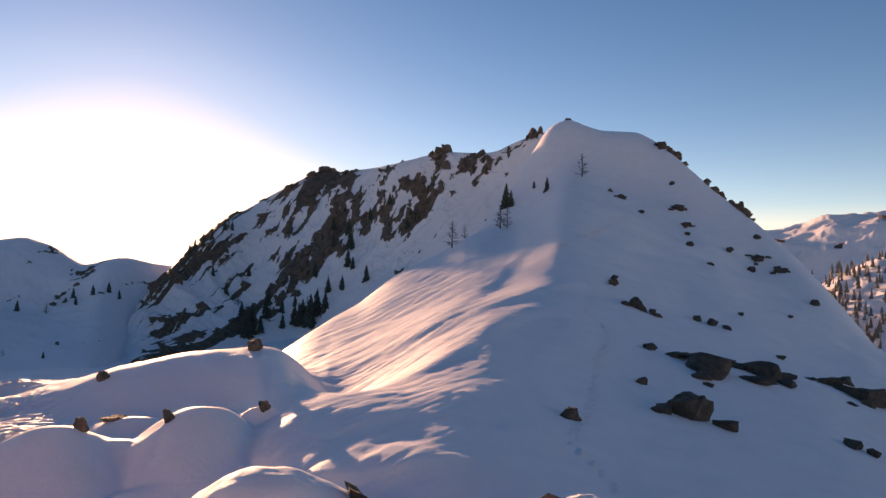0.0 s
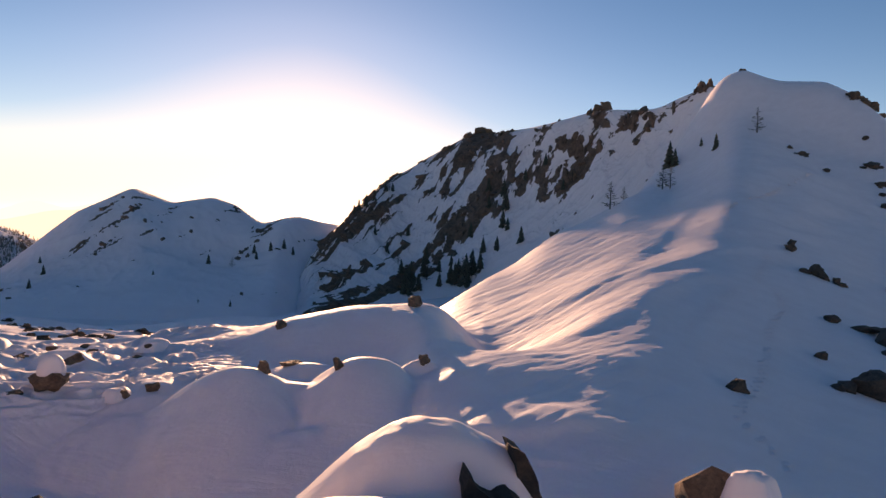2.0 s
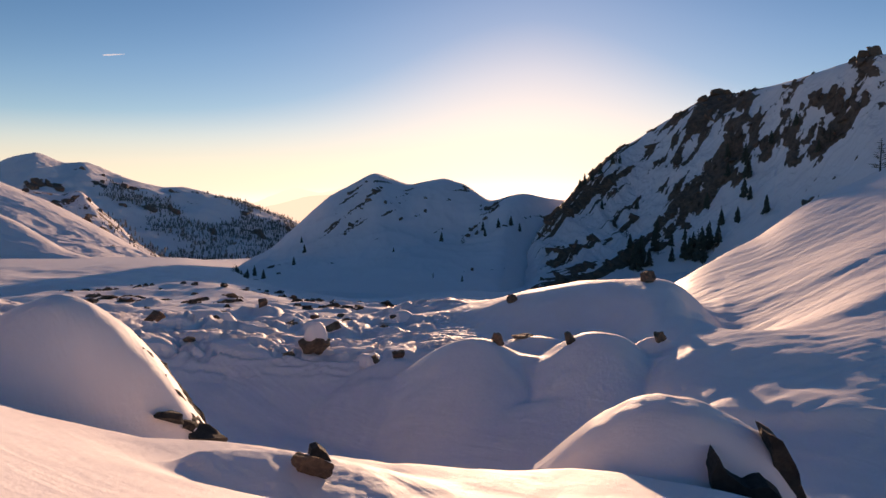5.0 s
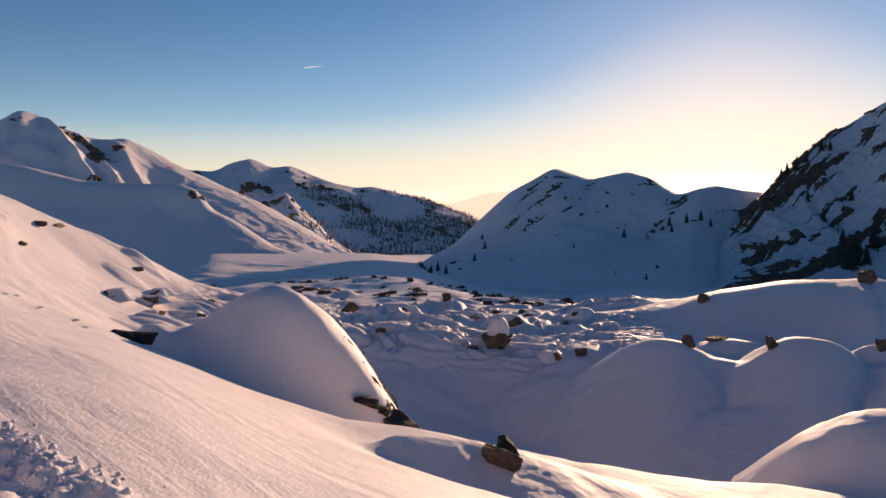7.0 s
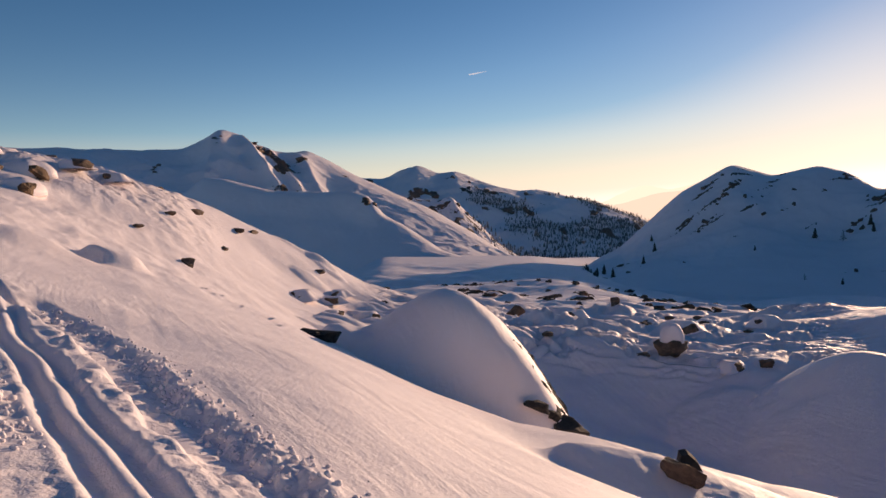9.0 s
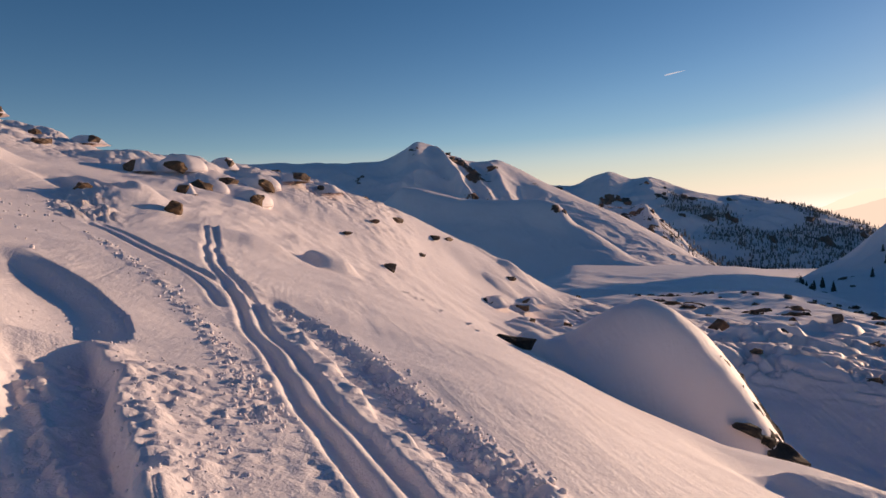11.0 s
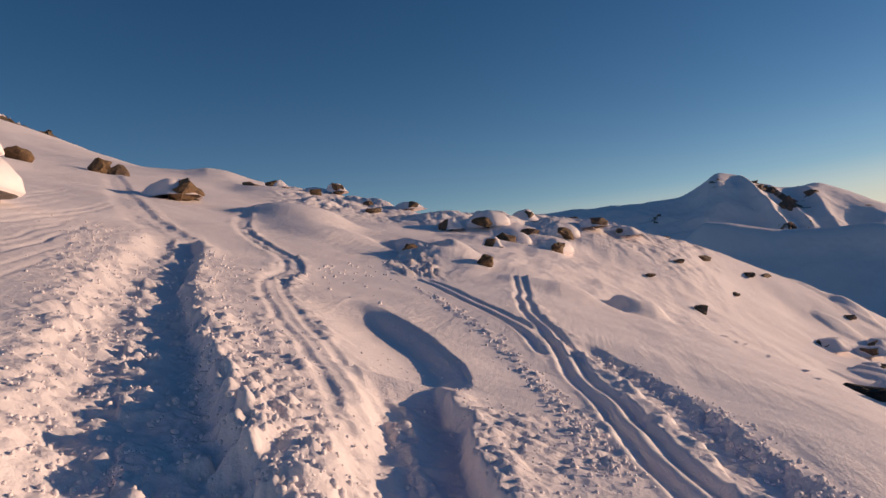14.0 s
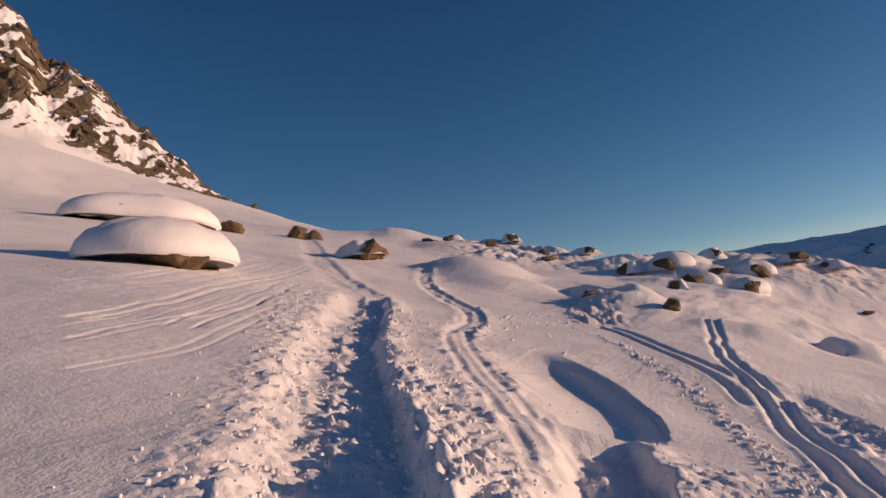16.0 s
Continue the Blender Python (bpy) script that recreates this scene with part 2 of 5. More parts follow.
# ---- the ground: one sheet from the viewer's feet over bowl, spur and hillside to the valley floor ----
AZ = np.concatenate([np.arange(-200, -60, 4.0), np.arange(-60, -42, 1.0), np.arange(-42, -12, 0.33), np.arange(-12, 62, 0.22), np.arange(62, 152, 0.2), np.arange(152, 160, 1.0)])


def around(*points):
    """Closes a line behind the viewer."""
    p = list(points)
    a, b = min(p), max(p)
    return p + [(-200 + 0.01, b[1], b[2]), (160, b[1], b[2])] if b[0] < 160 else p


def drop(r, z):
    return math.degrees(math.atan2(z, r))


def heights(*points):
    """Points of (bearing, distance, height over eye level)."""
    return around(*[(a, r, drop(r, z)) for a, r, z in points])


G0 = heights((-90, 0.05, -1.6), (60, 0.05, -1.6), (150, 0.05, -1.6))
G1 = heights((-90, 3, -1.9), (-8, 3, -2.1), (30, 3, -2.1), (60, 3, -1.9), (75, 3, -1.65), (90, 3.5, -1.35), (105, 3.5, -1.15), (120, 3.5, -1.0), (150, 3.5, -0.9))
G2 = heights((-90, 8, -3.6), (-8, 8, -3.7), (25, 8.5, -4.1), (45, 8.5, -4.0), (60, 8.5, -3.1), (75, 8, -1.9), (90, 8, -1.5), (105, 8, -1.1), (120, 8, -0.45), (135, 9, 0.2), (150, 9, 0.45))
G2B = heights((-90, 11, -5), (-8, 11, -5.1), (10, 12, -5.8), (25, 12.5, -5.9), (45, 12.5, -5.7), (53, 12.5, -5.15), (62, 12.5, -4.05), (70, 13, -3.1), (75, 14, -2.7), (83, 14, -1.95), (90, 14, -1.4), (97, 13, -0.85), (106, 14, -0.35), (122, 14, 0.75), (138, 13, 1.35), (150, 13, 1.6))
G3 = heights((-90, 14, -6.5), (-8, 14, -6.2), (10, 15, -6.1), (20, 16, -6.3), (27, 16, -6.42), (33, 16, -6.4), (38, 16, -6.3), (45, 16.5, -6.2), (53, 16.5, -5.75), (58, 17, -5.45), (62, 17.5, -5.18), (66, 18.5, -4.88), (70, 20, -4.5), (72, 21, -4.25), (75, 24, -3.98), (83, 24, -2.2), (90, 24, -1.1), (97, 21, -0.1), (106, 24, 0.7), (122, 24, 2.4), (138, 20, 3.25), (150, 20, 3.6))
G4 = heights((-90, 28, -14), (-30, 28, -12), (-16, 28, -11.2), (-8, 28, -10.5), (0, 27, -10), (5, 26, -10.1), (10, 26, -10.2), (13, 27, -10.8), (15.5, 27, -12.4), (18, 27, -13), (25, 27, -13.2), (35, 27, -13.2), (45, 27, -12.8), (53, 27, -11.5), (62, 28, -9.0), (70, 32, -6.8), (75, 34, -5.4), (83, 35, -2.6), (90, 34, -0.4), (97, 31, 1.0), (106, 34, 2.5), (122, 34, 4.7), (138, 29, 5.3), (150, 29, 6.2))
G5 = heights((-90, 40, -20), (-30, 40, -13), (-16, 40, -11.4), (-8, 40, -10), (-2, 40, -9.3), (3, 39, -9.1), (8, 38, -9.0), (12, 38, -8.95), (15, 38, -9.1), (17, 38, -11.6), (19, 38, -13.2), (25, 38, -13.4), (35, 38, -13.4), (45, 37, -13.0), (53, 36, -11.8), (62, 37, -9.6), (70, 42, -7.6), (75, 44, -6.0), (83, 43, -1.9), (90, 42, 0.5), (97, 40, 1.8), (106, 44, 3.8), (122, 44, 6.8), (138, 41, 8.9), (150, 41, 10))
G5B = heights((-90, 52, -28), (-30, 55, -14.4), (-16, 55, -11.6), (-8, 55, -9.5), (-3, 55, -8.5), (2, 50, -8.5), (7, 48, -8.25), (10, 47, -8.25), (13, 47, -8.3), (15, 47, -8.7), (17, 48, -10.8), (19.3, 49, -11.2), (23, 50, -11.2), (27.6, 50, -11.2), (31, 50, -11), (33, 48, -11), (38, 47, -11.1), (45, 46, -10.8), (50, 46, -10.4), (56, 46, -9.9), (62, 48, -9.6), (70, 54, -8), (75, 55, -4.8), (83, 52, 0.4), (90, 51, 2.6), (97, 50, 3.5), (106, 56, 5.6), (122, 58, 10), (138, 58, 13.0), (150, 58, 14.5))
G6 = heights((-90, 80, -40), (-30, 75, -15.5), (-16, 75, -11.6), (-8, 75, -8.6), (-4, 75, -7.3), (0, 75, -8.4), (5, 72, -11), (8, 69, -12.4), (9.5, 69, -12.2), (12.5, 62, -7.26), (15, 62, -6.55), (20, 62, -7.0), (25, 63, -8.1), (30, 67, -10.5), (38, 75, -13.2), (45, 75, -13.4), (53, 75, -12.8), (62, 70, -11), (68, 70, -7.8), (72, 68, -4.6), (76, 66, -1.9), (79.6, 65, 0.2), (83.4, 62, 1.3), (87, 60, 2.3), (90.6, 60, 3.9), (94, 60, 4.8), (97, 60, 4.4), (101, 60, 4.7), (104, 65, 6.0), (107, 70, 7.4), (109.5, 75, 9.1), (114.7, 75, 11.1), (116.5, 75, 12.1), (119.2, 75, 13.6), (120, 75, 13.6), (124, 75, 14.2), (131, 75, 16.0), (140, 75, 18), (150, 75, 20))
G7 = heights((-90, 120, -60), (-33, 130, -18), (-25, 130, -12), (-16, 130, -5.2), (-9.5, 130, -0.6), (-5, 130, -2.6), (0, 130, -4.6), (5, 115, -9.4), (10, 95, -12.2), (14, 100, -14), (25, 120, -20), (38, 130, -20), (53, 150, -20), (62, 150, -19), (70, 120, -20), (80, 110, -12), (95, 110, -6), (110, 120, 0), (125, 120, 20), (131, 120, 26), (150, 120, 40))
G8 = heights((-90, 200, -90), (-35, 180, -18), (-30, 190, -9), (-25, 220, 4), (-20, 240, 17), (-15, 270, 35), (-10, 285, 46.5), (-7.7, 290, 36), (-5.4, 295, 28), (0.2, 250, 9.0), (3.5, 220, 2.0), (6.8, 180, -7.4), (10, 140, -10.2), (12.3, 125, -12.6), (15, 140, -18), (19.7, 180, -26), (23.6, 200, -29.5), (28, 220, -32), (40, 250, -36), (46, 270, -34), (53, 290, -28), (66, 290, -26), (75, 250, -34), (100, 220, -40), (125, 200, -10), (150, 180, 0))
G9 = around((-90, 300, -22), (-45, 185, -14), (-40, 190, -11), (-33.2, 215, -5), (-28.7, 245, 0.9), (-24.9, 275, 4.7), (-22, 295, 7.1), (-19.5, 310, 9.4), (-17.7, 325, 11), (-15.9, 335, 12), (-12.8, 345, 12.2), (-11.4, 348, 12.7), (-10.3, 350, 13.2), (-9, 348, 12.8), (-8.3, 346, 12.2), (-7, 343, 10.0), (-5.3, 340, 7.0), (-3, 330, 4.0), (0, 310, 1.0), (4, 280, -2.4), (7, 240, -5), (10, 210, -7), (14, 210, -8.5), (24, 320, -7.7), (30, 420, -6.1), (45, 600, -5.6), (53, 600, -4.4), (66, 600, -4.0), (75, 500, -9), (100, 400, -14), (150, 350, -10))
G10 = heights((-90, 900, -160), (-33, 420, -110), (-10, 520, -20), (20, 480, -50), (40, 900, -70), (66, 900, -75), (150, 900, -120))
G11 = heights((-90, 1800, -260), (60, 1800, -190), (150, 1800, -200))
G12 = heights((-90, 4700, -300), (60, 4700, -260), (150, 4700, -260))
LINES = [crossing(AZ, q, 0.3 if k == 11 else 0.8 if k in (7, 8, 10) else 3.5 if k < 5 else 1.8) for k, q in enumerate((G0, G1, G2, G2B, G3, G4, G5, G5B, G6, G7, G8, G9, G10, G11, G12))]
R, Z, station = strung(LINES, (24, 200, 110, 60, 60, 50, 60, 60, 90, 110, 140, 24, 14, 10))
B = AZ[None, :] + 0 * R
X, Y = -np.sin(np.radians(B)) * R, np.cos(np.radians(B)) * R
U = station[:, None] + 0 * R


def ground_relief(X, Y, R, B, U):
    swell = 0.35 * fbm(X / 9, Y / 9, 3, 3) * smooth(10, 35, R) * (0.3 + 0.7 * smooth(8, 16, B)) * (1 - 0.6 * smooth(70, 80, B)) * (1 - 0.75 * smooth(10, 13, B) * (1 - smooth(28, 33, B)) * smooth(40, 46, R)) * (1 - smooth(90, 200, R))
    swell = swell + 0.035 * fbm(X / 2.2, Y / 2.2, 2, 5) * smooth(1, 5, R)
    hills = 2.0 * (0.22 + 0.78 * smooth(10, 16, np.abs(B - 2))) * fbm(X / 40, Y / 40, 4, 8) * smooth(80, 200, R) * (1 - smooth(9.8, 10.6, U)) 
    swell = swell + 0.12 * fbm(X / 3.2, Y / 4.5, 3, 6) * smooth(6, 10, R) * (1 - smooth(20, 30, R)) * smooth(15, 25, B) * (1 - smooth(60, 75, B))
    hollow = -0.07 * spot(B, R, 50.5, 12.2, 4.5, 0.7) - 0.22 * spot(B, R, 39.5, 13.6, 4, 0.7)
    swell = swell + 0.08 * fbm(X / 4.5, Y / 1.3, 3, 14) * smooth(16, 24, R) * (1 - smooth(60, 75, R)) * smooth(76, 82, B) * (1 - smooth(98, 106, B))
    return swell + hills + hollow


Z = Z + ground_relief(X, Y, R, B, U)


def bearing_of(x, y):
    return np.degrees(np.arctan2(-x, y))


# trodden and skied snow: each track is a smooth line over the ground with a cross-section of its own
def smooth_line(points, step=0.08):
    p = np.array(points, float)
    p = np.vstack([2 * p[0] - p[1], p, 2 * p[-1] - p[-2]])
    out = []
    for k in range(1, len(p) - 2):
        n = max(2, int(np.hypot(*(p[k + 1] - p[k])) / step))
        u = (np.arange(n) / n)[:, None]
        a, b, c, d = p[k - 1], p[k], p[k + 1], p[k + 2]
        out.append(0.5 * (2 * b + (c - a) * u + (2 * a - 5 * b + 4 * c - d) * u**2 + (3 * b - a - 3 * c + d) * u**3))
    return np.vstack(out + [p[-2:-1]])


NEAR = (R < 75) & (B > 55) & (B < 152)
NX, NY = X[NEAR], Y[NEAR]


def beside(points, reach, PX=None, PY=None):
    """For the near ground: the signed distance from a line (left of its way is positive), the way along it, and which points lie in reach."""
    q = smooth_line(points)
    PX, PY = (NX, NY) if PX is None else (PX, PY)
    box = (PX > q[:, 0].min() - reach) & (PX < q[:, 0].max() + reach) & (PY > q[:, 1].min() - reach) & (PY < q[:, 1].max() + reach)
    idx = np.nonzero(box)[0]
    best, side, along = np.full(len(idx), 1e9), np.zeros(len(idx)), np.zeros(len(idx))
    run = np.concatenate([[0], np.cumsum(np.hypot(*np.diff(q, axis=0).T))])
    for k in range(len(q) - 1):
        dx, dy = q[k + 1] - q[k]
        ll = dx * dx + dy * dy + 1e-12
        ex, ey = PX[idx] - q[k, 0], PY[idx] - q[k, 1]
        t = np.clip((ex * dx + ey * dy) / ll, 0, 1)
        ax, ay = ex - t * dx, ey - t * dy
        d2 = ax * ax + ay * ay
        near = d2 < best
        best[near] = d2[near]
        side[near] = np.sign(dx * ey - dy * ex)[near]
        along[near] = (run[k] + t * math.sqrt(ll))[near]
    d = np.sqrt(best)
    keep = d < reach
    return idx[keep], (d * side)[keep], along[keep], run[-1]


TROD = np.zeros(len(NX))


def clumps(x, y, size, seed, share=0.75):
    """Rounded balls of broken snow: half spheres of uneven size, strewn over the ground."""
    gx, gy = np.floor(x / size), np.floor(y / size)
    out = np.zeros(len(x))
    for i in (-1, 0, 1):
        for j in (-1, 0, 1):
            a, b, c = (_lattice(gx + i, gy + j, seed + q) / (2 * math.pi) for q in (0, 51, 97))
            px, py = (gx + i + a) * size, (gy + j + b) * size
            rad = size * (0.3 + 0.5 * c)
            d2 = ((x - px) ** 2 + (y - py) ** 2) / rad**2
            out = np.maximum(out, np.where(a + b < 2 * share, np.sqrt(np.clip(1 - d2, 0, 1)) * rad / size, 0))
    return out


def lumps(x, y, size, seed):
    """Broken snow: rounded clumps of two sizes, crowded unevenly."""
    wx, wy = x + 0.25 * size * wave(x / size, y / size, seed), y + 0.25 * size * wave(x / size + 5, y / size, seed + 1)
    return 1.2 * clumps(wx, wy, 1.7 * size, seed, 0.55) + 0.9 * clumps(wx, wy, 0.85 * size, seed + 5)


def trench(points, width, depth, berm, crumbs, seed, far=1.0):
    """A trodden way: a steep wall on its sunward side, a gentler one opposite with a packed strip beside it, and crumbs along both."""
    idx, d, s, total = beside(points, width * 2.2)
    x, y = NX[idx], NY[idx]
    w = width * 0.5 * (1 + 0.2 * fbm(s / 0.9, 0 * s + seed, 2, seed)) * (1 + 0.12 * wave(x / 0.2, y / 0.2, seed + 3))
    a = np.abs(d)
    fade = smooth(0, 0.6, s) * smooth(0, 0.6, total - s) if far else 1
    outer, inner = np.where(d > 0, 1.9, 1.05), np.where(d > 0, 0.8, 0.62)
    h = -depth * (1 - smooth(w * inner, w * outer, a)) * (1 + 0.2 * wave(x / 0.35, y / 0.35, seed + 1))
    h = h + berm * np.where(d > 0, 0.3, 1.0) * np.exp(-(((a - w * 1.3) / (w * 0.45)) ** 2)) * (0.6 + 0.6 * fbm(s / 0.5, d, 2, seed + 2))
    zone = np.exp(-((np.maximum(a - w * 0.7, 0) / (w * 0.8)) ** 2)) * (0.7 + 0.3 * smooth(w * 0.7, w * 1.1, a)) * np.where(d > 0.4 * w, 0.3 + 0.4 * smooth(w * 1.6, w * 2.2, a), 1.0)
    h = h + crumbs * lumps(x, y, 0.1, seed + 9) * zone * np.clip(0.7 + fbm(x / 0.8, y / 0.8, 2, seed + 4), 0.1, 1.5)
    TROD[idx] += h * fade


def ski_pair(points, gap, groove, depth, seed, spray=0.0):
    idx, d, s, total = beside(points, gap * 2.5 + 0.2)
    x, y = NX[idx], NY[idx]
    wob = 0.03 * fbm(s / 1.5, 0 * s + seed, 2, seed)
    h = 0
    for off in (-gap / 2, gap / 2):
        h = h - depth * np.exp(-((np.abs(d - off - wob) / groove) ** 4)) * (1 + 0.12 * wave(x / 0.12, y / 0.12, seed + 3))
        h = h + depth * 0.35 * np.exp(-(((np.abs(d - off - wob) - groove * 1.7) / (groove * 0.6)) ** 2))
    h = (h - depth * 0.25 * np.exp(-((d / gap) ** 4))) * np.clip(0.9 + 0.3 * fbm(s / 1.1, 0 * s + 3.3 * seed, 3, seed + 8), 0.4, 1.3)
    if spray:
        h = h + spray * lumps(x, y, 0.11, seed) * np.exp(-(((np.abs(d) - gap) / (gap * 0.7)) ** 2)) * np.clip(0.5 + fbm(x / 0.6, y / 0.6, 2, seed + 4), 0, 1.4)
    TROD[idx] += h * smooth(0, 0.3, s) * smooth(0, 0.3, total - s)


def crumbled(points, width, high, seed):
    """A strip of thrown-up crumbs."""
    idx, d, s, total = beside(points, width * 1.6)
    x, y = NX[idx], NY[idx]
    zone = np.exp(-((d / (width * 0.5)) ** 4)) * smooth(0, 0.5, s) * smooth(0, 0.5, total - s)
    TROD[idx] += zone * (high * lumps(x, y, 0.09, seed) * np.clip(0.8 + 0.6 * fbm(x / 0.5, y / 0.5, 2, seed), 0.2, 1.2) - 0.2 * high)


def bank(points, width, high, seed, lee=1.0, tail=0.25):
    """A wind lip: gentle on one side, sharp on the other, where it drops into a scoop."""
    idx, d, s, total = beside(points, width * 3)
    ends = smooth(0, 0.25 * total, s) * smooth(0, tail * total, total - s)
    d = d * lee
    h = high * np.where(d > 0, np.exp(-((d / (width * 1.6)) ** 2)), np.exp(-((d / (width * 0.35)) ** 2)))
    scoop = -high * 0.7 * np.exp(-(((d + width * 0.9) / (width * 0.55)) ** 2))
    TROD[idx] += (h + scoop) * ends


def scoop(points, width, depth):
    """A hollow that the wind cut under a sharp lip: a steep face under the lip, then a floor that rises evenly to the far side."""
    idx, d, s, total = beside(points, width * 1.2)
    u = np.clip(-d, 0, None)
    floor = smooth(0, 0.4, u) * (1 - smooth(0.35 * width, width, u))
    TROD[idx] -= depth * floor * smooth(0, 0.22 * total, s) * smooth(0, 0.06 * total, total - s)
    TROD[idx] += 0.25 * depth * np.exp(-((d / 0.5) ** 2)) * (d > 0) * smooth(0, 0.3 * total, s) * smooth(0, 0.15 * total, total - s)


TRAIL = [(-1.2, -1.35), (-2.6, -2.2), (-3.3, -2.65), (-4.7, -3.65), (-6.4, -4.8), (-9.0, -6.5), (-12.5, -8.4), (-16.7, -11.0), (-20.5, -14.6), (-27, -20), (-36, -27), (-44, -34)]
trench(TRAIL[:8], 1.0, 0.18, 0.04, 0.08, 101)
trench(TRAIL[6:], 1.0, 0.05, 0.03, 0.05, 102)
crumbled([(-1.2, -2.0), (-2.6, -2.9), (-3.6, -3.6), (-5.2, -4.7), (-7.4, -6.2), (-11, -8.9), (-16, -12.6)], 1.25, 0.036, 105)
crumbled([(-2.9, -1.7), (-3.6, -2.2), (-4.6, -2.85), (-6.0, -3.8), (-7.8, -5.0)], 1.0, 0.058, 106)
SKI_TWO = [(-1.2, -0.5), (-3.0, -1.25), (-3.7, -1.7), (-5.0, -2.25), (-7.0, -3.3), (-8.9, -4.5), (-11.4, -5.9), (-14.3, -6.8), (-17.7, -8.4), (-20.3, -10.4), (-24.4, -13.1), (-31.5, -16.4)]
ski_pair(SKI_TWO, 0.34, 0.06, 0.02, 110, 0.05)
trench([(-11.4, -5.9), (-14.3, -6.8), (-17.7, -8.4), (-20.3, -10.4), (-24.4, -13.1), (-29, -15.4)], 0.5, 0.04, 0.02, 0.06, 111)
scoop([(-11.9, -4.5), (-11.25, -3.92), (-10.6, -3.36), (-9.8, -2.82), (-8.6, -2.24), (-7.6, -1.98), (-6.95, -1.9)], 1.6, 0.17)
trench([(-1.4, -0.9), (-2.9, -1.3), (-3.8, -1.5), (-4.6, -1.75), (-5.8, -2.05), (-7.0, -2.5)], 0.62, 0.2, 0.04, 0.04, 113)
crumbled([(-3.3, -0.9), (-4.2, -1.1), (-5.4, -1.3), (-6.6, -1.6)], 0.9, 0.032, 114)
ski_pair([(-18.6, -5.0), (-15.9, -3.65), (-13.8, -2.6), (-12.0, -1.7), (-10.2, -1.2)], 0.32, 0.07, 0.055, 120)
ski_pair([(-22.4, -2.7), (-19.5, -2.35), (-17.0, -2.15), (-14.0, -1.75), (-11.5, -1.2), (-9.0, -0.85), (-7.2, -0.52), (-5.5, -0.35), (-4.5, -0.2), (-3.5, -0.05), (-1.2, 0.3)], 0.25, 0.065, 0.05, 121, 0.03)
trench([(-11.9, -1.1), (-10.0, -0.35), (-8.0, 0.02), (-6.2, 0.2), (-5.0, 0.32), (-3.9, 0.52), (-3.0, 0.75), (-1.2, 1.2)], 0.42, 0.1, 0.03, 0.04, 122)
crumbled([(-11.5, -0.8), (-9.6, -0.05), (-7.6, 0.3), (-6.0, 0.45), (-4.9, 0.6), (-3.8, 0.85)], 0.3, 0.06, 123)
crumbled([(-15.7, -4.4), (-12.2, -2.75), (-9.6, -1.7), (-7.3, -1.1), (-5.6, -0.8), (-4.4, -0.6)], 0.26, 0.04, 124)
crumbled([(-18.6, -5.0), (-22, -6.0), (-25.5, -6.6), (-27, -5.8)], 1.6, 0.2, 125)
bank([(-30.5, -8.8), (-28.5, -7.7), (-26.5, -6.0), (-24.5, -4.6)], 0.9, 0.35, 126, 1.0)
SLIDES = [[(-4.8, -6.9), (-5.8, -7.1), (-6.95, -7.3), (-10.4, -8.95), (-17.0, -12.4)], [(-6.55, -9.35), (-8.7, -9.95), (-13.2, -12.3), (-23.5, -17.6)], [(-7.85, -11.15), (-11.9, -12.4), (-21.8, -18.3)], [(-7.2, -8.1), (-10.8, -9.9), (-16.3, -13.3)], [(-5.7, -8.2), (-7.15, -8.55), (-9.15, -9.0), (-14.3, -11.6)], [(-8.7, -12.35), (-12.1, -13.45), (-24, -20.4)], [(-6.1, -8.8), (-7.9, -9.2), (-11.2, -10.9), (-18, -14.4)]]
for k, line in enumerate(SLIDES):
    ski_pair(line, 0.22 + 0.06 * (k % 4), 0.035 + 0.008 * (k % 3), 0.012 + 0.012 * (k % 2), 130 + k, 0.006)
# snow scoop beside the hillside track, and drifted mounds
SCOOPS = [(-22.2, -0.15, 0.7, -0.25), (-22.9, 0.95, 0.85, 0.42), (-21.6, -1.5, 1.3, 0.3), (-31, -13.6, 2.4, 0.9), (-27.5, -11, 2.0, 0.4), (-24.8, -5.6, 1.5, 0.5), (-41, -6.5, 1.8, 1.0), (-44, -2.4, 2.0, 1.2), (-46.5, -4.8, 2.2, 1.2), (-47, 0.6, 2.3, 1.0), (-50, -1.5, 2.2, 1.3), (-52, 2.6, 2.0, 1.0), (-50.5, -9.5, 2.0, 0.8), (-40, -3.0, 1.6, 0.7), (-54, -8, 2.4, 1.0), (-56, -16, 2.6, 0.9), (-58, -22, 2.6, 1.2), (-53, -25, 3.0, 1.2)]
for x0, y0, size, high in SCOOPS:
    high = high * (0.45 if x0 < -38 else 1)
    TROD += high * np.exp(-(((NX - x0) ** 2 + (NY - y0) ** 2) / size**2) ** (1.5 if size > 0.9 else 3))
Z[NEAR] += TROD


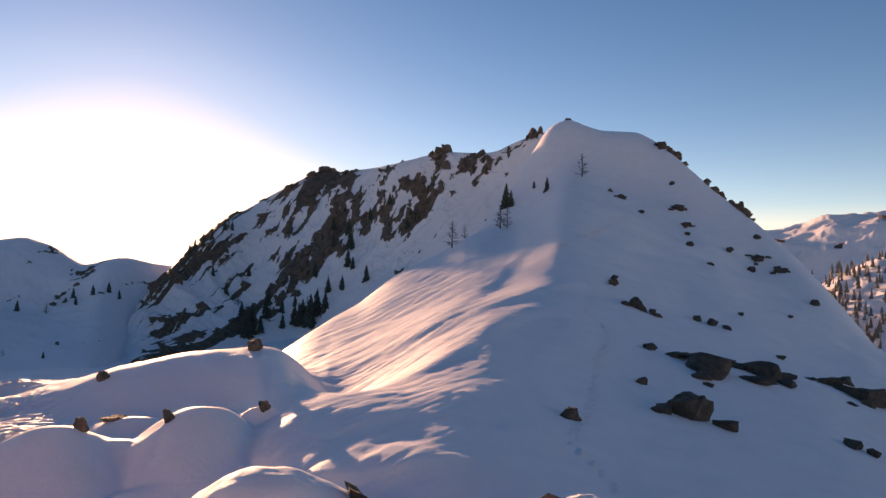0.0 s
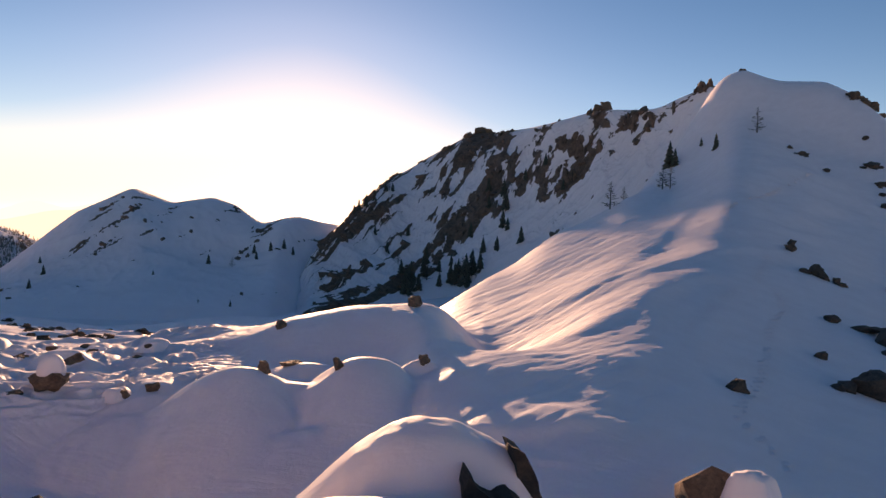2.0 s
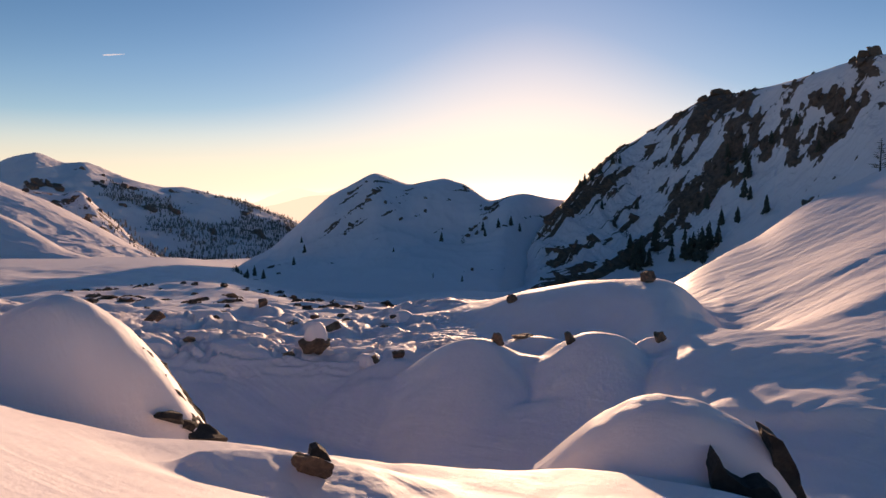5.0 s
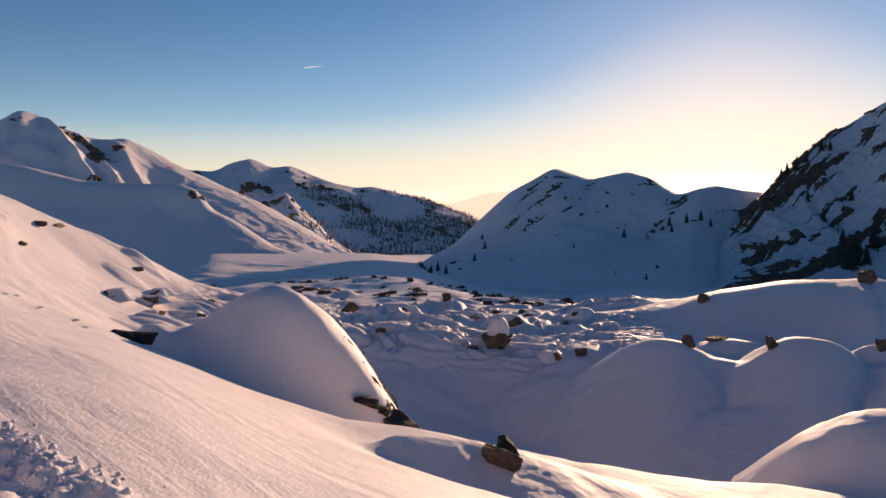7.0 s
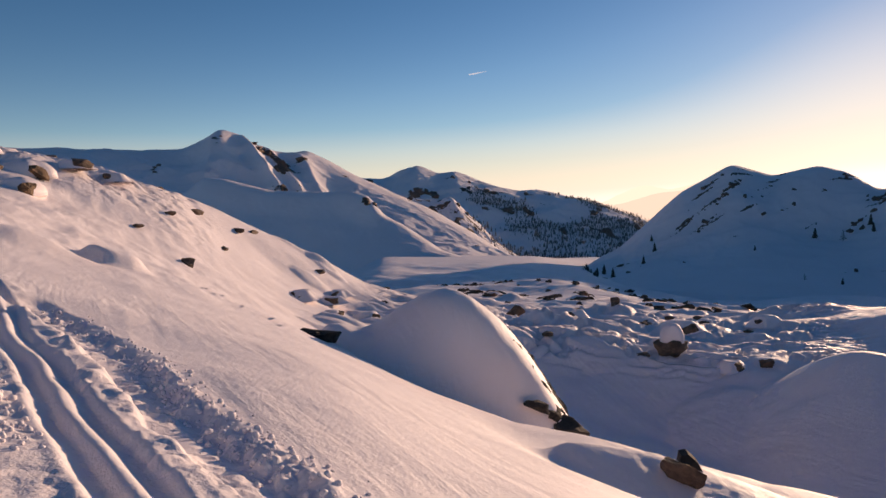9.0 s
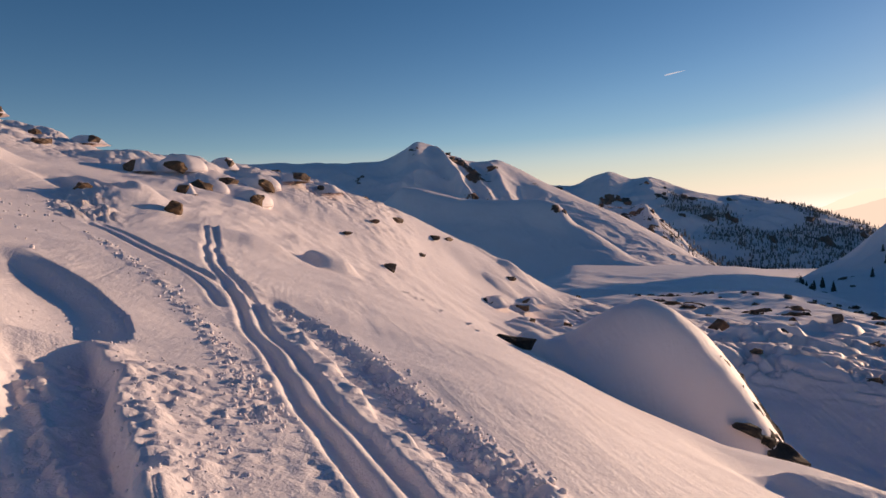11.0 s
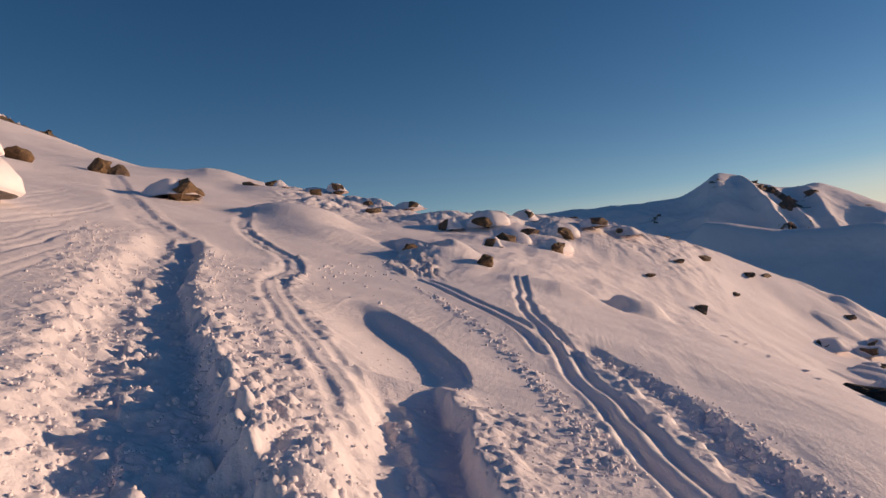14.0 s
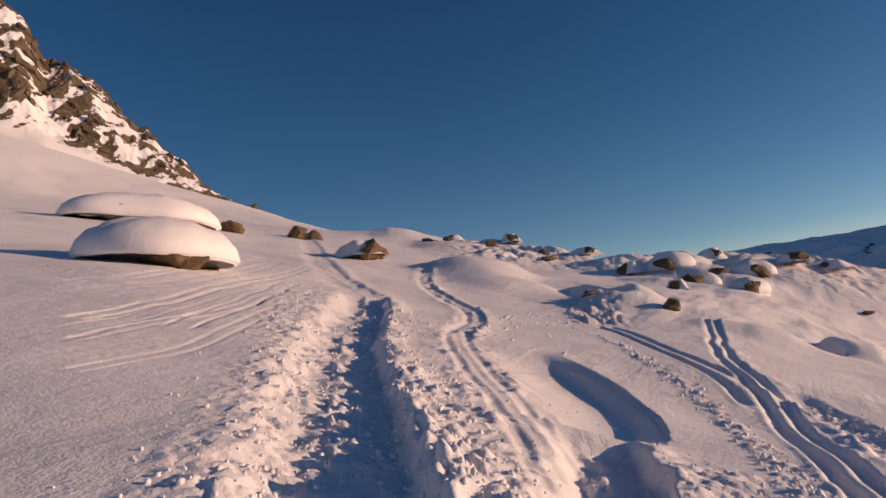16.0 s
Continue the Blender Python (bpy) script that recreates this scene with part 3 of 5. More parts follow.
# wind lips on the spur, steep on their shaded side
SPUR = (R > 30) & (R < 290) & (B > -20) & (B < 14)
WX, WY = X[SPUR], Y[SPUR]
lips = np.zeros(len(WX))
for points, width, high in (
        ([(-10, 33.5), (-7.5, 32.5), (-5.0, 32.6), (-2.4, 33.8), (-0.2, 35.6), (1.8, 37.8)], 1.6, 0.5),
        ([(-9, 47), (-6.1, 54.2), (-1.5, 63.9), (5.6, 86), (13.6, 103.4), (19.1, 110.6), (24, 116)], 3.2, 0.6),
        ([(-3, 86), (-0.1, 93.3), (7.1, 110.6), (16.2, 124), (27, 137.3), (32, 143)], 3.4, 0.5),
        ([(-12, 66.5), (-8.7, 87), (-1.8, 101), (7.8, 139.4), (20.9, 185.6), (31.4, 216), (36, 228)], 4.5, 0.5),
        ([(4, 190), (11.6, 215), (24.6, 258), (35.5, 262), (42.5, 245)], 5.0, 0.5)):
    idx, d, s, total = beside(points, width * 3, WX, WY)
    ends = smooth(0, 0.3 * total, s) * smooth(0, 0.3 * total, total - s)
    lips[idx] += ends * high * np.where(d > 0, np.exp(-((d / (width * 2)) ** 2)), np.exp(-((d / (width * 0.6)) ** 2)))
across, along = WX * 0.9 - WY * 0.44, WX * 0.44 + WY * 0.9
ripple = 0.10 * fbm(across / 2.4, along / 20, 3, 88) + 0.05 * fbm(across / 0.9, along / 9, 2, 89) * (1 - smooth(70, 130, np.hypot(WX, WY)))
Z[SPUR] += lips + ripple * smooth(0, 14, bearing_of(WX, WY) + 11)


def mounds(count, seed, bearing, distance, size, flat=0.45):
    """Boulders buried under the snow, as rounded swellings of the ground."""
    rng = np.random.default_rng(seed)
    for _ in range(count):
        b0, r0 = rng.uniform(*bearing), rng.uniform(*distance)
        w = rng.uniform(*size)
        high = w * rng.uniform(0.5, 1.0) * flat
        x0, y0 = -math.sin(math.radians(b0)) * r0, math.cos(math.radians(b0)) * r0
        turn, long = math.radians(b0) + rng.normal() * 0.4, rng.uniform(1.1, 2.6)
        pick = np.nonzero((np.abs(R - r0) < 4 * w * long) & (np.abs(B - b0) < math.degrees(4 * w * long / r0)))
        ex, ey = X[pick] - x0, Y[pick] - y0
        p, q = ex * math.cos(turn) + ey * math.sin(turn), ey * math.cos(turn) - ex * math.sin(turn)
        d = np.sqrt((p / long) ** 2 + q**2) / w
        d = d * (1 + 0.15 * wave(ex / w + seed, ey / w, seed))
        Z[pick] += high * np.clip(1.15 - d**2.2, 0, 1) ** 0.65


def rubble(weight, high, size, seed, way=0.0, stretch=1.0):
    """Buried blocks: overlapping shelves with a soft top and a sharp broken edge."""
    pick = np.nonzero(weight > 0.01)
    t = math.radians(way)
    x, y = (X[pick] * math.cos(t) + Y[pick] * math.sin(t)) / stretch, Y[pick] * math.cos(t) - X[pick] * math.sin(t)
    wx, wy = x + 0.5 * size * fbm(x / size / 1.5, y / size / 1.5, 3, seed), y + 0.5 * size * fbm(x / size / 1.5 + 9, y / size / 1.5, 3, seed + 1)
    total = 0
    for k, turn in enumerate((0.3, 1.4, 2.5)):
        p, q = wx * math.cos(turn) + wy * math.sin(turn), wy * math.cos(turn) - wx * math.sin(turn)
        v = 1.7 * fbm(p / size / 1.7, q / size, 3, seed + 5 * k, 0.55) + 0.3 * k
        step = v - np.floor(v)
        total = total + (smooth(0, 0.22, step) + 0.25 * step) * (1 - smooth(0.86, 1.0, step)) * (0.55 + 0.45 * wave(x / size / 3, y / size / 3, seed + k))
    Z[pick] += weight[pick] * high * total


def brow(crest, near, steep, back=0.06, fade=0.25, seed=0, crumb=0.0, side=1.0):
    """A snow drift under a crest line (bearing, distance, height): it rounds over within near metres into a slope to the bowl's side and at its ends, and runs out long and flat behind."""
    p = np.array(sorted(crest))
    mid = p[:, 1].mean()
    wide = math.degrees(4.5 / steep * 0.5 / mid)
    pick = np.nonzero((B > p[0, 0] - wide) & (B < p[-1, 0] + wide) & (R > mid - 4.5 / steep) & (R < mid + 14))
    b, r = B[pick], R[pick]
    along = np.arange(p[0, 0], p[-1, 0] + 0.01, math.degrees(0.2 / mid))
    k = np.exp(-0.5 * (np.arange(-8, 9) / 2.5) ** 2)
    rf, zf = (np.convolve(np.pad(np.interp(along, p[:, 0], p[:, c]), 8, mode="edge"), k / k.sum(), "valid") for c in (1, 2))
    rf = rf + 0.35 * near * wave(along / 2.4, 0 * along + seed, seed)
    warp = 0.5 * near * fbm(X[pick] / near / 3, Y[pick] / near / 3, 2, seed + 2)
    top = np.full(len(b), -99.0)
    for a0, r0, z0 in zip(along, rf, zf):
        v = side * np.radians(b - a0) * mid + warp
        u = r0 - r
        u = np.where(u > 0, u, u * back / steep)
        top = np.maximum(top, z0 - steep * (np.sqrt(u * u + v * v + near * near) - near))
    if crumb:
        top = top + crumb * lumps(X[pick], Y[pick], 0.16, seed)
    z = Z[pick]
    h = np.clip(0.5 + 0.5 * (top - z) / fade, 0, 1)
    Z[pick] = z + (top - z) * h + fade * h * (1 - h)


mounds(60, 5, (34, 66), (46, 76), (0.6, 1.8), 0.36)
mounds(12, 7, (64, 78), (40, 68), (0.5, 1.4), 0.38)
mounds(26, 8, (86, 112), (48, 72), (0.6, 1.6), 0.4)
mounds(60, 9, (30, 62), (80, 150), (0.8, 2.0), 0.4)
rubble(smooth(26, 33, B) * (1 - smooth(62, 70, B)) * smooth(42, 46, R) * (1 - smooth(74, 80, R)), 0.5, 3.0, 301, 42, 2.4)
rubble(smooth(78, 83, B) * (1 - smooth(112, 118, B)) * smooth(44, 50, R) * (1 - smooth(70, 78, R)), 0.22, 2.6, 321)

# drifts across the bowl: the long far one with its blunt nose, then the row of rounded ones and shelves before it
brow([(38.5, 62, -12.0), (37.98, 62, -10.98), (36.5, 62, -10.8), (34.2, 62, -10.44), (31.0, 62, -10.28), (29.7, 62, -9.8), (27.9, 62, -9.36), (26.0, 62, -8.45), (23.2, 62, -7.75), (20.4, 62, -7.0), (16.6, 62, -6.9), (15.0, 62, -6.55), (14.0, 62, -6.52), (13.0, 62, -6.98), (11.75, 62, -8.38), (10.73, 62, -10.15), (9.9, 62, -11.8)], 1.6, 0.5, 0.22, 0.5, 2, side=3.0)
brow([(27.2, 47, -10.1), (26.0, 47, -9.64), (24.84, 46.5, -9.1), (23.7, 46.5, -9.04), (22.5, 47, -9.66), (20.8, 47.5, -9.75)], 0.6, 0.45, 0.3, 0.2, 4)
brow([(33.9, 42, -10.41), (33.3, 42, -9.75), (32.4, 42, -9.25), (31.1, 42, -8.66), (29.3, 42, -8.4), (27.9, 42, -8.55), (27.2, 42.5, -9.2)], 0.8, 0.42, 0.38, 0.35, 5, side=1.8)
brow([(28.6, 41.5, -9.6), (27.6, 42, -9.32), (25.1, 42, -9.43), (23.2, 41.6, -9.6)], 0.35, 0.45, 0.22, 0.2, 6)
brow([(24.2, 40.8, -9.8), (23.2, 41, -9.35), (22.0, 41, -9.3), (21.1, 40.8, -9.9)], 0.3, 0.5, 0.2, 0.15, 7)
brow([(21.75, 42, -8.94), (21.3, 42, -8.23), (20.36, 42, -7.83), (18.9, 42, -7.77), (17.5, 42, -7.95), (16.4, 42, -8.38), (15.8, 42, -9.35)], 0.8, 0.42, 0.4, 0.35, 8, side=2.2)
brow([(15.3, 44, -8.6), (14.5, 44, -8.0), (14.1, 44, -7.85), (13.8, 44, -8.6)], 0.3, 0.8, 0.8, 0.15, 9)
brow([(14.4, 41.5, -9.15), (13.2, 42, -8.8)], 0.5, 0.35, 0.05, 0.2, 10)
brow([(22.9, 36, -10.6), (22.2, 36, -10.42), (21.3, 36, -10.44), (20.5, 36, -10.7)], 0.6, 0.3, 0.5, 0.35, 11)
brow([(40.2, 42, -11.6), (39.0, 42, -11.21), (38.0, 42, -10.86), (37.1, 42, -11.1), (35.2, 42, -10.85), (34.0, 42, -10.45)], 0.4, 0.4, 0.04, 0.2, 12)
brow([(37.3, 44, -10.6), (36.5, 44, -10.18), (35.4, 44, -10.4), (34.3, 44, -10.9)], 0.4, 0.45, 0.15, 0.2, 13)
brow([(36.5, 46, -10.15), (35.4, 46, -9.9), (34.1, 46, -10.4), (32.8, 46, -10.31)], 0.4, 0.45, 0.15, 0.2, 14)
# the lump at the slope's lip that the two rocks stand in
brow([(52.2, 13.5, -4.95), (51.6, 13.5, -4.75), (50.4, 13.5, -4.85), (49.0, 13.5, -4.97), (46.1, 13.6, -5.02), (44.2, 13.6, -5.08), (43.3, 13.6, -5.25), (42.4, 13.4, -5.62)], 0.5, 0.36, 0.75, 0.25, 15, 0.012)

Z = Z + EYE
ground = tagged(sheet("ground", X, Y, Z, M_GROUND, None, closed=True), "wind-packed snow over a mountain bowl, spur and rocky peak", "snow ground", kind="structure")


# ---- mountains round the bowl ----
def gullies(size, high, seed):
    def f(X, Y, U, B):
        return high * ridged(X / size, Y / size, 5, seed) * np.clip(np.minimum(U, 2.2 - U) * 1.2, 0.12, 1) * 0.5
    return f


def ridge_rock(X, Y, U, B):
    """Bare rock on the shaded face: slabs that run down to the left, thickest under the western crag."""
    H = (U - 1) * 60
    strip = fbm((X * 0.8 - H * 0.6) / 9, (X * 0.6 + H * 0.8) / 13, 4, 40, 0.58)
    patch = fbm((X * 0.8 - H * 0.6) / 30, (X * 0.6 + H * 0.8) / 60, 3, 41)
    west = smooth(5.5, 10, B) * (1 - smooth(22, 25, B))
    mid = smooth(-6, -2, B) * (1 - smooth(4.5, 7, B))
    foot = 0.15 + 0.05 * np.clip(14 - B, -9, 12)
    face = smooth(foot, foot + 0.35, U) * (1 - smooth(1.97, 2.0, U))
    crag = np.exp(-(((B - 10.5 + 6 * (1.85 - U)) / 2.4) ** 2) - (((U - 1.8) / 0.28) ** 2))
    return 0.44 + 0.7 * strip + 0.95 * patch + 0.16 * west + 0.17 * mid + 0.25 * crag - 0.22 * (1 - np.clip(west + mid, 0, 1)) - 0.9 * (1 - face) - 0.19


ridge = massif("rocky_ridge", [
    [(-9.3, 335, 8.5), (-5.4, 360, 4.8), (0.2, 380, 1.0), (6.8, 400, -3.4), (12, 420, -6.2), (16, 420, -6.4), (20, 390, -6.4), (24, 360, -6.6), (26.5, 350, -8.6)],
    [(-9.3, 350, 9.8), (-5.4, 385, 8), (0.2, 430, 5.9), (6.8, 480, 2.8), (12, 520, 1.2), (16, 530, -0.4), (20, 480, -2.4), (24, 430, -4.4), (26.5, 400, -8.8)],
    [(-9.3, 362, 11.2), (-8.3, 370, 12.35), (-7, 385, 12.0), (-5.3, 400, 11.3), (-4.2, 420, 10.7), (-3.2, 430, 10.6), (-1.6, 450, 10.6), (0.2, 480, 10.6), (2.2, 510, 10.1), (4.3, 540, 9.5), (6.5, 620, 9.0), (9, 665, 8.6), (10.4, 680, 8.6), (11.6, 675, 8.1), (14.5, 670, 6.4), (16.3, 650, 5.2), (18.2, 620, 4.2), (19.5, 590, 2.8), (20.8, 560, 1.4), (22.5, 510, -0.4), (24.3, 480, -2.6), (26.5, 450, -9)],
    [(-9.3, 460, 4), (20, 900, -8), (26.5, 520, -10)]], (110, 130, 12), 0.045, M_FACE,
    lambda X, Y, U, B: (4 * (ridged(X / 45, Y / 45, 6, 12) - 0.6) + 3.0 * np.clip(ridge_rock(X, Y, U, B), 0, 1)) * smooth(0.1, 0.6, U) * (1 - smooth(1.5, 1.95, U)),
    ridge_rock)
tagged(ridge, "shaded mountain ridge of dark rock slabs and snow gullies", "mountain ridge")

def twin_rock(X, Y, U, B):
    """Rock along two ribs that run down to the left from the tops, and scattered over the rest."""
    H = U * 60
    strip = fbm((X * 0.8 - H * 0.6) / 7, (X * 0.6 + H * 0.8) / 18, 5, 23, 0.65)
    rib = 0
    for b0, tilt, wide in ((34.0, 5.5, 0.7), (36.2, 5.5, 0.8), (38.5, 6.5, 0.7), (29.5, 5, 0.8), (27.0, 4, 1.0)):
        rib = rib + np.exp(-(((B - b0 - tilt * (1.9 - U)) / wide) ** 2)) * smooth(1.1, 1.5, U)
    return -0.2 + 0.6 * strip + 0.5 * np.clip(rib, 0, 1) + 0.2 * smooth(1.85, 2, U)


twin = massif("double_peak", [
    [(19, 560, -5), (24, 440, -6.6), (27, 300, -7.6), (30, 280, -7.8), (37, 280, -7.8), (46, 300, -7.2), (53, 340, -6.8)],
    [(19, 600, -2), (24, 490, -2.8), (27, 420, -4), (30, 430, -4.2), (37, 420, -4.0), (46, 430, -5.5), (53, 400, -6.9)],
    [(19, 640, 0.0), (22.7, 560, 0.5), (25.4, 540, 0.95), (26.5, 540, 0.7), (28, 560, 0.2), (30, 590, 1.6), (31.8, 600, 2.2), (33.3, 600, 1.9), (34.8, 600, 1.5), (36.2, 600, 2.0), (37.7, 600, 2.6), (39.5, 590, 1.6), (41.5, 570, 0.5), (43.9, 550, -1.7), (46.2, 520, -3.8), (51, 440, -6.6), (53, 430, -7)],
    [(19, 1100, -8), (53, 800, -8)]], (50, 70, 12), 0.08, M_FACE, gullies(70, 4, 21),
    twin_rock)
tagged(twin, "snowy twin-topped mountain in shade with scattered rock", "mountain")

M_FAR = snow_and_rock_material("far_snow_and_rock", 40.0)
far = massif("far_range", [
    [(40, 1500, -7), (75, 1500, -6)],
    [(40, 2000, -4.5), (50, 2000, -3.2), (60, 2000, -1.0), (75, 2000, -0.5)],
    [(40, 2500, -4), (43.9, 2500, -1.7), (47.6, 2500, -0.3), (51, 2550, 0.7), (52.9, 2600, 1.15), (54.3, 2600, 0.95), (55.9, 2600, 1.35), (58, 2650, 2.1), (59.7, 2700, 2.85), (61, 2700, 2.6), (62.8, 2700, 3.4), (64.2, 2700, 3.0), (65.4, 2700, 2.3), (67.5, 2700, 2.4), (68.7, 2700, 2.8), (75, 2700, 2.0)],
    [(40, 3300, -6), (75, 3300, -6)]], (40, 60, 10), 0.07, M_FAR, gullies(260, 28, 31),
    lambda X, Y, U, B: 0.1 + 0.5 * fbm(X / 90, Y / 90, 5, 33, 0.62))
tagged(far, "distant snowy range with forested lower slopes", "mountain")

def pyramid_relief(X, Y, U, B):
    """Two sharp ribs under the summit, and gullies."""
    e = np.clip((U - 0.8) / 1.2, 0, 1)
    out = gullies(120, 9, 51)(X, Y, U, B)
    for top, foot, wide, high in ((78.6, 80.6, 1.3, 8), (78.2, 72.5, 0.8, 15), (76.2, 70.6, 0.6, 9), (73.6, 69.0, 0.8, 8), (86, 90, 2.5, 6)):
        d = (B - foot - (top - foot) * e) / wide
        out = out + high * np.exp(-np.abs(d) ** 1.3) * smooth(0.7, 1.2, U) * (1 - smooth(1.6, 1.95, U))
    return out


pyramid = massif("pyramid_peak", [
    [(50, 420, -6.9), (60, 500, -6.0), (75, 560, -6.0), (112, 560, -4)],
    [(50, 600, -6.7), (60, 700, -3.6), (70, 760, -1.5), (78, 780, 0.8), (90, 760, 2.4), (112, 700, 2.5)],
    [(50, 800, -6.6), (55.4, 880, -4.3), (60.5, 960, -1.0), (64, 1000, 0.8), (67.7, 1030, 2.5), (70, 1050, 3.8), (71.9, 1060, 4.75), (73, 1060, 4.5), (74.3, 1070, 4.65), (76.2, 1080, 5.2), (78.6, 1080, 6.5), (80, 1080, 5.6), (81.4, 1080, 4.95), (86.5, 1080, 4.5), (90.6, 1080, 4.8), (95, 1080, 4.7), (112, 1080, 4.5)],
    [(50, 1400, -8), (112, 1400, -6)]], (60, 90, 12), 0.08, M_FACE, pyramid_relief,
    lambda X, Y, U, B: -0.04 + 0.5 * fbm(X / 40, Y / 40, 5, 53, 0.62) + 0.2 * spot(B, 0 * B, 75, 0, 4, 1e9) + 0.5 * np.exp(-(((B - 72.3 - 6.5 * (U - 1.25)) / 0.75) ** 2)) * smooth(1.15, 1.35, U))
tagged(pyramid, "snowy pyramid-shaped peak with sunlit ridge", "mountain")

shoulder = massif("snow_shoulder", [
    [(50.5, 400, -7.2), (58, 440, -5.9), (61, 460, -5.3), (66, 470, -5.0), (75, 490, -5.0), (95, 520, -3.5)],
    [(50.5, 420, -7.1), (54, 435, -6.4), (58, 470, -5.4), (62, 495, -4.0), (66, 520, -2.2), (70, 540, -1.0), (75, 550, -0.8), (80, 560, -0.2), (95, 580, 0.4)],
    [(50.5, 440, -7), (53.6, 460, -6.2), (57.4, 500, -5.1), (61.2, 530, -3.6), (64, 550, -1.6), (65.8, 560, -0.6), (66.9, 570, 1.0), (68.5, 580, 1.45), (71.3, 590, 1.4), (74.8, 600, 1.6), (78.5, 610, 2.6), (80.1, 620, 2.8), (81.6, 630, 1.5), (83.8, 640, 1.4), (86.6, 650, 2.0), (95, 660, 2.6)],
    [(50.5, 640, -8), (95, 800, -3)]], (50, 70, 12), 0.09, M_FACE, gullies(90, 3.0, 81),
    lambda X, Y, U, B: -0.15 + 0.4 * fbm(X / 25, Y / 25, 5, 83, 0.6) + 0.4 * spot(B, 0 * B, 65.5, 0, 2.2, 1e9) * smooth(1, 1.8, U), soft=0.3)
tagged(shoulder, "smooth shaded snow shoulder below a pyramid peak", "mountain shoulder")

knoll = massif("craggy_knoll", [
    [(49, 900, -6.8), (65, 900, -4)],
    [(49, 1050, -6.9), (53, 1060, -5.8), (56, 1080, -4.2), (59, 1120, -1.9), (65, 1150, -1)],
    [(49, 1150, -7), (52, 1180, -6.4), (54.5, 1200, -4.4), (56.4, 1220, -3.1), (57.6, 1230, -1.7), (58.7, 1240, -0.7), (60.1, 1250, 0.95), (60.7, 1250, 0.5), (61.1, 1250, 0.3), (65, 1250, 1.0)],
    [(49, 1450, -8), (65, 1450, -4)]], (40, 60, 12), 0.07, M_FACE, gullies(60, 9, 85),
    lambda X, Y, U, B: 0.32 + 0.65 * fbm(X / 22, Y / 22, 5, 87, 0.65))
tagged(knoll, "craggy knoll of rock and snow above the valley", "knoll")

wooded = massif("wooded_hill", [
    [(-50, 700, -12), (-24, 700, -12)],
    [(-50, 1100, 4.5), (-40, 1100, 3.2), (-33.2, 1100, 2.0), (-31.5, 1100, 1.3), (-29.4, 1100, 0.2), (-27, 1100, -1.2), (-24, 1100, -3)],
    [(-50, 1500, -4), (-24, 1500, -6)]], (70, 12), 0.1, M_FACE, gullies(110, 12, 91),
    lambda X, Y, U, B: 0.15 + 0.5 * fbm(X / 40, Y / 40, 5, 93, 0.62))
tagged(wooded, "snowy hillside dark with conifer forest", "hill")

cliff = massif("rocky_cliff", [
    [(125, 95, 8), (131, 100, 10.5), (136, 105, 12.0), (142, 105, 13.5), (152, 105, 14)],
    [(125, 120, 9), (131, 125, 11.6), (133.2, 128, 12.8), (136.1, 130, 14.7), (139.5, 130, 15.9), (142.2, 130, 17.2), (146.4, 130, 19.1), (152, 130, 20)],
    [(125, 150, 9), (131, 155, 12.3), (131.9, 155, 12.6), (134.4, 158, 14.5), (137.3, 160, 17.3), (140.5, 160, 20), (142.8, 160, 23.0), (145.1, 160, 23.7), (146.1, 160, 23.2), (146.9, 160, 26.2), (148.7, 160, 27.3), (152, 160, 29)],
    [(125, 210, 4), (152, 210, 6)]], (40, 110, 12), 0.08, M_CLIFF, lambda X, Y, U, B: 2.4 * (ridged(X / 14, Y / 14, 5, 61) - 0.9) * smooth(0.9, 1.3, U) * (1 - smooth(1.7, 2.0, U)),
    lambda X, Y, U, B: 0.5 * smooth(0.95, 1.25, U) + 0.11 + (0.7 * fbm(B / 1.5 + 4 * U, (U + 0.045 * B) / 0.085, 4, 63, 0.6) + 0.3 * fbm(B / 4, U / 0.4, 2, 64)) * smooth(0.8, 1.15, U))
tagged(cliff, "sunlit brown rock cliff dusted with snow", "cliff")

east = massif("eastern_range", [
    [(-50, 1500, -8), (-15, 1500, -8)],
    [(-50, 2600, 5.8), (-33.2, 2600, 5.4), (-31.9, 2600, 5.3), (-28.7, 2600, 4.6), (-25.6, 2600, 3.9), (-15, 2600, 2)],
    [(-50, 3300, -4), (-15, 3300, -4)]], (90, 12), 0.08, M_FAR, gullies(300, 40, 71),
    lambda X, Y, U, B: 0.05 + 0.5 * fbm(X / 120, Y / 120, 5, 73, 0.62))
tagged(east, "distant snowy mountain range above a wooded valley", "mountain")


# ---- ranges at the horizon, their haze painted as a pale glow ----
def glow_material(name, colour):
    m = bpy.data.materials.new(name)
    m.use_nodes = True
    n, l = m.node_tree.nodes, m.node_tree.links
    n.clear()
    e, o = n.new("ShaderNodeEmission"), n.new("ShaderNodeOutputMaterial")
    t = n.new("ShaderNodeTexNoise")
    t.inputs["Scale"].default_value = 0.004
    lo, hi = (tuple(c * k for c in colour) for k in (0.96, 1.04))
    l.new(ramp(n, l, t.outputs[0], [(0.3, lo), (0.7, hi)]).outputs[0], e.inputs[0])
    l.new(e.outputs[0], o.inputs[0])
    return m


